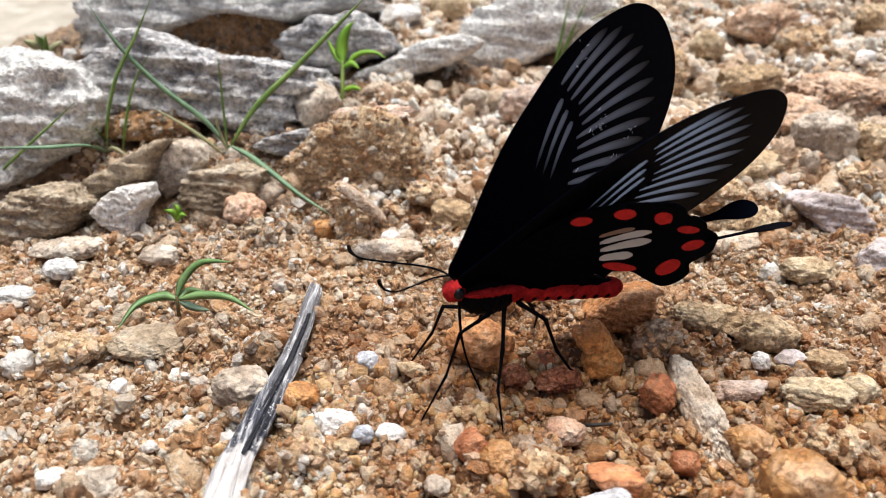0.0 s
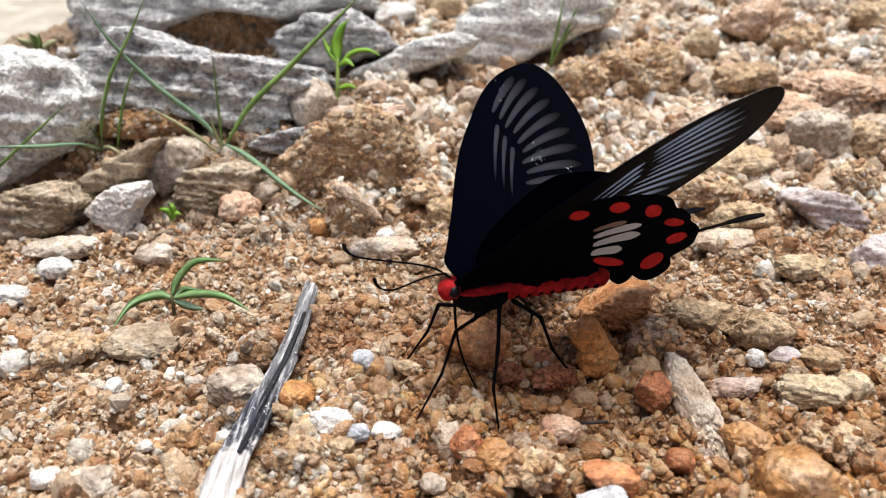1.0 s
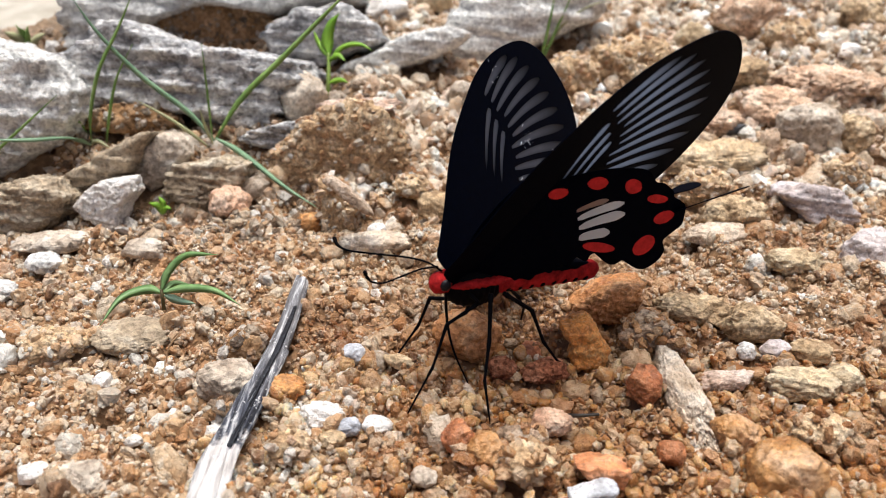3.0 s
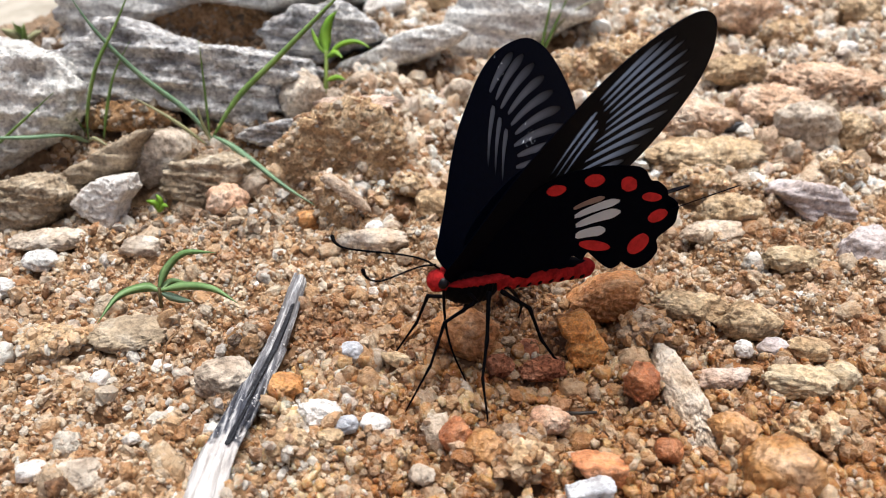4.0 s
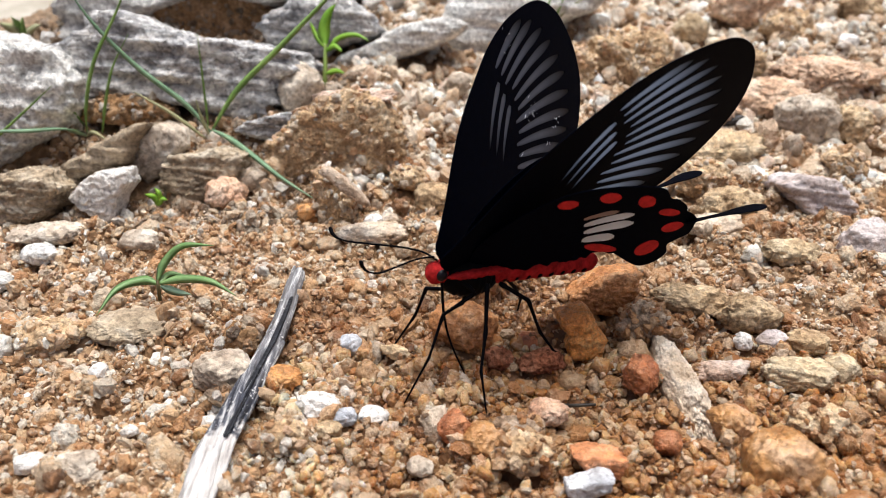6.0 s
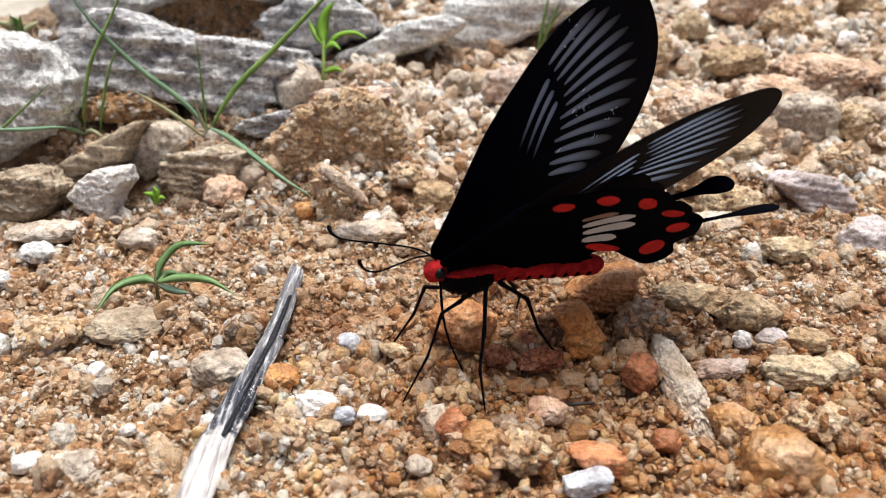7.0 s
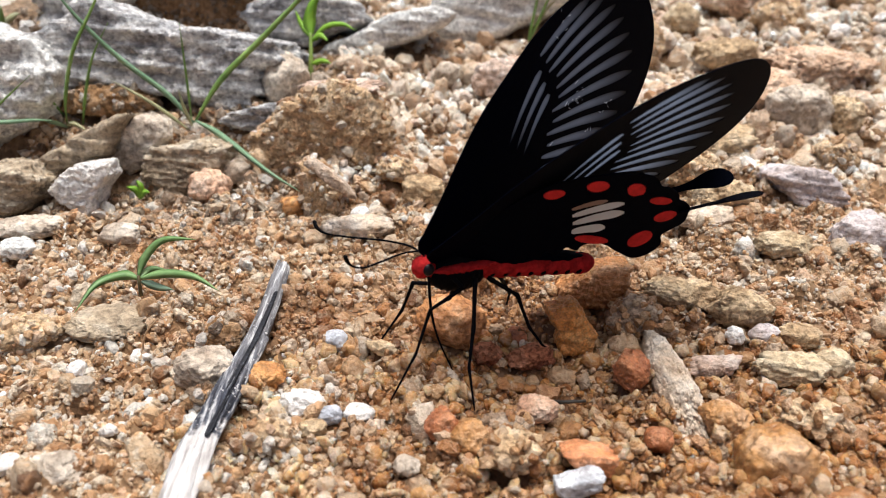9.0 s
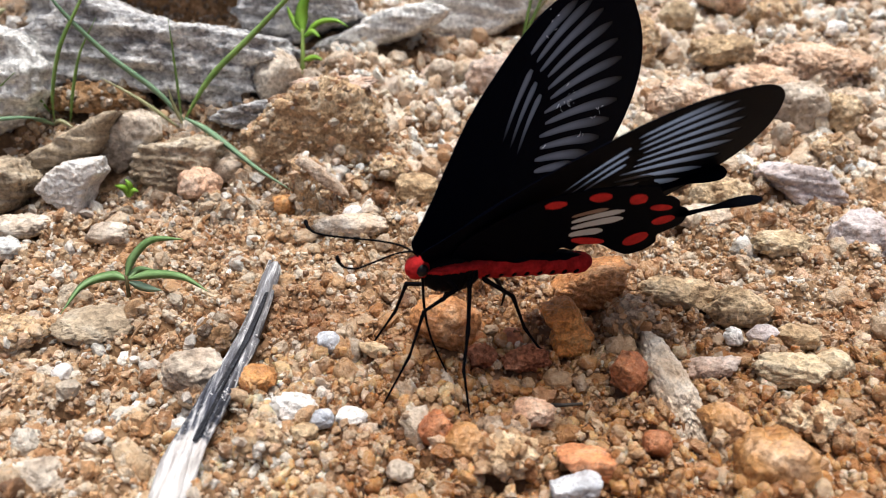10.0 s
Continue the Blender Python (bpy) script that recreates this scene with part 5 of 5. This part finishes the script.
HIND = [(-2, -4), (3, -8.4), (9.5, -11.2), (15.4, -10.9), (20, -9.6), (22.4, -8.3), (23.5, -6.2), (24.6, -5.6), (25.9, -4), (26.2, -2.8),
        (27.2, -1.8), (27.9, -0.6), (27.8, 0.6), (27.4, 2.3), (25.8, 3.2), (24.6, 4.0), (24.8, 6), (23.3, 7.6), (21, 7.7), (18.5, 5.1), (16.5, 2.8), (14, 2.0), (13, 2.9), (11.6, 1.7), (10.4, 2.9), (9, 1.6), (7.8, 2.8), (6.4, 1.7), (5, 2.8), (3.4, 1.9), (1, 2.4), (-2, 1)]

TAIL = [(26.6, -0.7), (29.5, -0.5), (32, -0.8), (34.2, -1.5), (36.2, -1.6), (37.4, -0.7), (37.4, 0.7), (36.2, 1.6), (34.2, 1.5), (32, 0.8), (29.5, 0.5), (26.6, 0.7)]


def forewing(side):
    count = 12
    spans = []
    for i in range(count):
        u = (i + 0.5) / count
        a, b = along(INNER, u), along(OUTER, u)
        spans.append((tuple(a.lerp(b, 0.02 if i % 2 else -0.02)), tuple(b), 0.9, 1.75))
    for i in range(3):
        spans.append(((24.3 - 0.4 * i, -3.9 + 2.0 * i), (15.0 + 0.3 * i, -0.6 + 1.8 * i), 1.55, 0.8))
    ob = plate("forewing", FORE, 0, 0.07, BLACK, butterfly, "long black forewing with smoky grey streaks between black veins", [streak_window(*s) for s in spans])
    for s in spans:
        streak("wing_panel", *s, -0.02, PANEL, ob, "")
    # Tiny pale slivers paint glints on the right wing.
    if side < 0:
        rng = random.Random(31)
        bm = bmesh.new()
        for cx, cy, wide, count in ((26, 5.5, 1.6, 15), (29.6, 11.6, 0.9, 7), (25.5, 11.8, 0.6, 3), (19.5, 6.5, 0.5, 3), (31, -4.6, 2.2, 5)):
            for _ in range(count):
                m = Matrix.Translation(Vector((cx + rng.gauss(0, wide * 0.7), cy + rng.gauss(0, wide * 0.5), 0)) * MM)
                m = m @ Matrix.Rotation(rng.uniform(0, 3.1), 4, "Z") @ Matrix.Diagonal((rng.uniform(0.15, 0.5) * MM, 0.06 * MM, 0.12 * MM, 1))
                bmesh.ops.create_icosphere(bm, subdivisions=1, radius=1.0, matrix=m)
        part("glint_flecks", bm, FLECK, ob, "pale flecks painted as glints on the wing")
    return ob


PATCHES = (((12.1, -5.9), (16.6, -6.0), 0.6, 0.9, BUFFWING), ((12.2, -4.6), (18.8, -4.7), 0.9, 1.3, WHITEWING),
           ((12.3, -3.1), (18.9, -2.9), 1.0, 1.6, WHITEWING), ((12.2, -1.5), (16.6, -0.7), 1.2, 1.6, WHITEWING))


def hindwing(side):
    ob = plate("hindwing", HIND, 0, 0.07, BLACK, butterfly, "black tailed hindwing with red spots and white patch", [streak_window(*q[:4]) for q in PATCHES])
    tail = plate("tail", TAIL, 0, 0.06, BLACK, ob, "black spoon-shaped tail")
    tail.matrix_local = pose(0, -0.3 * MM, 0, 50 if side > 0 else 75, 0, 0)
    for z in (-0.11 * side,):
        for x, y, rx, ry, turn in ((9.8, -9.5, 1.35, 0.8, 15), (15.2, -9.1, 1.45, 0.9, 20), (20.1, -6.8, 1.4, 0.95, 45), (23.6, -3.5, 1.6, 0.65, 25),
                                   (24.6, -0.1, 1.5, 1.0, 5), (21.6, 3.6, 1.5, 1.75, 70), (14.9, 1.2, 2.6, 0.75, 30)):
            t = radians(turn)
            pts = []
            for k in range(10):
                a = math.tau * k / 10
                f = 1 + 0.12 * noise.noise(Vector((x + math.cos(a) * 2, y + math.sin(a) * 2, 0)))
                px_, py_ = rx * f * math.cos(a), ry * f * math.sin(a)
                pts.append((x + px_ * math.cos(t) - py_ * math.sin(t), y + px_ * math.sin(t) + py_ * math.cos(t)))
            plate("red_spot", pts, z, 0.03, RED, ob, "dull red spot")
        for a, b, w0, w1, mat in PATCHES:
            streak("white_patch", a, b, w0, w1, z, mat, ob, "pale patch between veins", False, 0.0)
    return ob


forewing_left, forewing_right = forewing(1), forewing(-1)
hindwing_left, hindwing_right = hindwing(1), hindwing(-1)


# ---- loose gravel ----
def grain_bases(count, level, seed):
    out = []
    for i in range(count):
        bm = rock_shape(seed + i, level, 9, 0.32, 0.28, 2.5)
        v = np.array([tuple(a.co) for a in bm.verts])
        f = np.array([[a.index for a in t.verts] for t in bm.faces])
        bm.free()
        out.append((v, f))
    return out


def on_stone(x, y):
    for sx, sy, a, b, t in STONES:
        dx, dy = x - sx, y - sy
        if abs(dx) < a + b and abs(dy) < a + b:
            u, v = dx * math.cos(t) + dy * math.sin(t), dy * math.cos(t) - dx * math.sin(t)
            if (u / a) ** 2 + ((v + 0.15 * b) / b) ** 2 < 0.6:
                return True
    return False


def scatter(name, label, count, box, size, seed, level=1, material=None, lift=0.1, worn=False):
    """One object of many loose grains within box (x0, y0, x1, y1), sizes in millimetres."""
    rng = np.random.default_rng(seed)
    bases = grain_bases(14, level, 900 + seed)
    vs, fs, n = [], [], 0
    made = 0
    while made < count:
        x, y = rng.uniform(box[0], box[2]), rng.uniform(box[1], box[3])
        if on_stone(x, y) or y - 0.9 * x > 0.185:
            continue
        made += 1
        r = min(size[1], size[0] * (1 - rng.random()) ** (-1 / 2.3)) * MM / 2
        v, f = bases[rng.integers(len(bases))]
        s = r * rng.uniform(0.5, 1.5, 3)
        q = Euler(rng.uniform(0, 6.3, 3)).to_matrix()
        w = (v * s) @ np.array(q).T
        w += (x, y, ground_height(x, y) + (lift + rng.uniform(-0.5, 0.35)) * r)
        vs.append(w)
        fs.append(f + n)
        n += len(v)
    ob = mesh_part(name, np.concatenate(vs).tolist(), np.concatenate(fs).tolist(), material or GRAINS, smooth=worn)
    tagged(ob, label, "gravel", kind="stuff")


scatter("fine_gravel", "fine orange and tan crumbs of sand", 52000, (-0.085, -0.05, 0.085, 0.05), (0.5, 1.1), 1, 1, None, 0.15)
scatter("gravel", "loose orange, tan and white gravel grains on sand", 5000, (-0.085, -0.05, 0.085, 0.055), (0.85, 2.2), 4, 2, None, 0.2)
scatter("bank_gravel", "rough dry gravel and crumbs on the bank", 4000, (-0.02, 0.035, 0.14, 0.14), (1.4, 4.0), 3, 2, DRYGRAINS, 0.15)
scatter("fine_bank_gravel", "dry cream and orange crumbs on the bank", 15000, (-0.02, 0.035, 0.14, 0.14), (0.75, 2.2), 9, 1, DRYGRAINS, 0.25)
scatter("earth_crumbs", "brown earth crumbs between the rocks", 6000, (-0.14, 0.02, -0.015, 0.12), (0.8, 3.0), 5, 1, BROWNGRAINS, 0.1)


QUARTZ = gravel_material("glassy_quartz", [(0.0, (0.44, 0.22, 0.08)), (0.25, (0.58, 0.38, 0.18)), (0.5, (0.66, 0.52, 0.32)), (0.7, (0.62, 0.56, 0.46)), (0.9, (0.74, 0.70, 0.62)), (1.0, (0.86, 0.85, 0.84))], 0.3)
glassy = QUARTZ.node_tree.nodes["Principled BSDF"].inputs
glassy["Subsurface Weight"].default_value = 0.8
glassy["Subsurface Radius"].default_value = (1.0, 0.75, 0.5)
glassy["Subsurface Scale"].default_value = 0.9 * MM
scatter("quartz_grains", "glassy honey and milky quartz grains in damp sand", 1900, (-0.030, -0.05, 0.068, -0.014), (0.75, 1.9), 6, 2, QUARTZ, 0.3, True)


def pebbles(count, seed):
    """Coarser pebbles, each an object of its own on shared meshes."""
    rng = np.random.default_rng(seed)
    shapes = []
    for i in range(12):
        bm = rock_shape(5000 + i, 3, 10, 0.28, 0.2, 2.4)
        me = bpy.data.meshes.new("pebble")
        bm.to_mesh(me)
        bm.free()
        me.shade_smooth()
        me.materials.append(PEBBLE)
        shapes.append(me)
    made = 0
    while made < count:
        x, y = rng.uniform(-0.08, 0.085), rng.uniform(-0.045, 0.085)
        if on_stone(x, y):
            continue
        made += 1
        r = min(4.2, 1.9 * (1 - rng.random()) ** (-1 / 2.3)) * MM / 2
        ob = new("pebble", shapes[rng.integers(12)])
        ob.parent = ground
        s = r * rng.uniform(0.7, 1.35, 3) * (1, 1, 0.8)
        ob.matrix_local = Matrix.LocRotScale((x, y, ground_height(x, y) + 0.1 * r), Euler(rng.uniform(0, 6.3, 3)), s)


pebbles(240, 8)


def motions():
    walk(forewing_left, [(t, wing_pose(FORE_HINGE, 1, a, b, c)) for t, a, b, c in [
        (0, 18, 46, 11), (0.2, 16, 47, 10), (0.4, 16, 45, 11), (0.5, 14, 43, 18), (0.7, 11, 40, 14), (0.8, 20, 47, 15),
        (1, 20, 44, 19), (1.1, 23, 47, 13), (1.3, 15, 42, 14), (1.5, 16, 42, 16), (1.7, 15, 43, 12), (2, 21, 44, 15),
        (2.2, 14, 42, 15), (2.4, 17, 45, 13), (2.5, 6, 34, 20), (2.7, 10, 39, 15), (3.8, 4, 36, 21), (4, 4, 36, 23),
        (4.2, 3, 36, 21), (4.5, 9, 38, 21), (4.8, 21, 44, 15), (5, 16, 41, 20), (5.3, 20, 44, 12), (5.5, 20, 42, 15),
        (5.7, 13, 41, 12), (6.8, 17, 43, 13), (7, 24, 47, 15), (7.2, 19, 44, 12), (7.3, 26, 50, 12), (7.4, 21, 46, 9),
        (7.5, 30, 51, 8), (7.6, 31, 52, 7), (7.7, 21, 45, 10), (7.8, 22, 46, 10), (8, 20, 44, 12), (8.2, 23, 47, 12),
        (8.5, 16, 42, 16), (8.8, 24, 46, 12), (9, 21, 44, 12), (9.3, 20, 47, 14), (9.5, 17, 43, 18), (9.8, 23, 45, 12),
        (10, 27, 47, 8),
    ]])
    walk(forewing_right, [(t, wing_pose(FORE_HINGE, -1, a, b, c)) for t, a, b, c in [
        (0, 14, 35, -15), (0.2, 16, 34, -19), (0.4, 25, 35, -22), (0.5, 26, 35, -21), (0.7, 22, 32, -22), (0.8, 39, 37, -22),
        (1, 55, 36, -22), (1.1, 57, 36, -25), (1.3, 42, 35, -25), (1.5, 25, 32, -21), (1.7, 31, 32, -24), (2, 39, 35, -25),
        (2.2, 33, 31, -28), (2.4, 35.5, 32, -22), (2.5, 39, 32, -22), (2.7, 48, 33, -23), (3.8, 52, 34.5, -26.5), (4, 49, 35, -26.5),
        (4.2, 55, 34.5, -27), (4.5, 52, 34, -27), (4.8, 59.5, 36.5, -28), (5, 59, 36, -27), (5.3, 60, 35, -27), (5.5, 55.5, 34.5, -27),
        (5.7, 49, 33, -28), (6.8, 16, 34, -20), (7, 13, 36, -18), (7.2, 12, 38, -24), (7.3, -4, 36, -16), (7.4, 10, 41, -12),
        (7.5, -12, 39, -10), (7.6, -10, 40, -16), (7.7, -3.5, 36.5, -13), (7.8, -5, 35, -12), (8, -4, 33, -11), (8.2, -3, 33, -15),
        (8.5, 8, 35, -20), (8.8, 6, 34, -18), (9, 12, 36, -17), (9.3, 29, 41, -28), (9.5, 15, 36, -20), (9.8, 4, 33, -18),
        (10, 17, 38, -17),
    ]])
    walk(hindwing_left, [(t, wing_pose(HIND_HINGE, 1, a, b, c)) for t, a, b, c in [
        (0, 44, 60, -24), (0.5, 39, 61, -22), (1, 34, 67, -16), (1.5, 39, 62, -21), (2, 39, 63, -16), (2.5, 29, 64, -19),
        (4, 21, 67, -17), (4.5, 25, 68, -18), (5, 28, 67, -13), (5.5, 36, 66, -16), (7, 47, 58, -21), (7.2, 46, 59, -21), (7.3, 53, 55, -26), (7.5, 60, 50, -31), (7.7, 47, 58, -24),
        (8, 50, 55, -30), (8.5, 41, 61, -26), (9, 42, 61, -21), (9.5, 38, 62, -20), (10, 44, 62, -14),
    ]])
    walk(hindwing_right, [(t, wing_pose(HIND_HINGE, -1, a, b, c)) for t, a, b, c in [
        (0, -33, 66, 0), (0.5, -20, 69, 0), (1, 8, 78, 0), (1.5, -19, 69, 0), (2, -6, 74, 0), (2.5, -2, 73, 0),
        (4, 14, 75, 0), (4.5, 12, 76, 0), (5, 19, 78, 0), (5.5, 16, 76, 0), (7, -29, 67, 0), (7.2, -31, 66, 0), (7.3, -41, 60, 0), (7.5, -55, 47, 0), (7.7, -37, 63, 0),
        (8, -45, 58, 0), (8.5, -31, 66, 0), (9, -32, 65, 0), (9.5, -26, 66, 0), (10, -28, 66, 0),
    ]])
    walk(abdomen, [(t, abdomen_pose(a, b)) for t, a, b in [
        (0, 3.1, 2.8), (0.5, 2.7, 1.1), (1, 2.3, -3.5), (1.5, 2.8, -0.3), (2, 2.4, -1.3), (2.5, 2.2, -3.5), (4, 3.1, -5.8), (4.5, 3.0, -5.1), (5, 2.7, -4.7), (5.5, 2.7, -4.1), (7, 2.5, 1.6), (7.5, 8.0, 8.6), (8, 4.6, 5.8), (8.5, 4.9, 1.8), (9, 4.0, 1.8), (9.5, 3.5, 0.2), (10, 3.3, 2.3)
    ]])


motions()
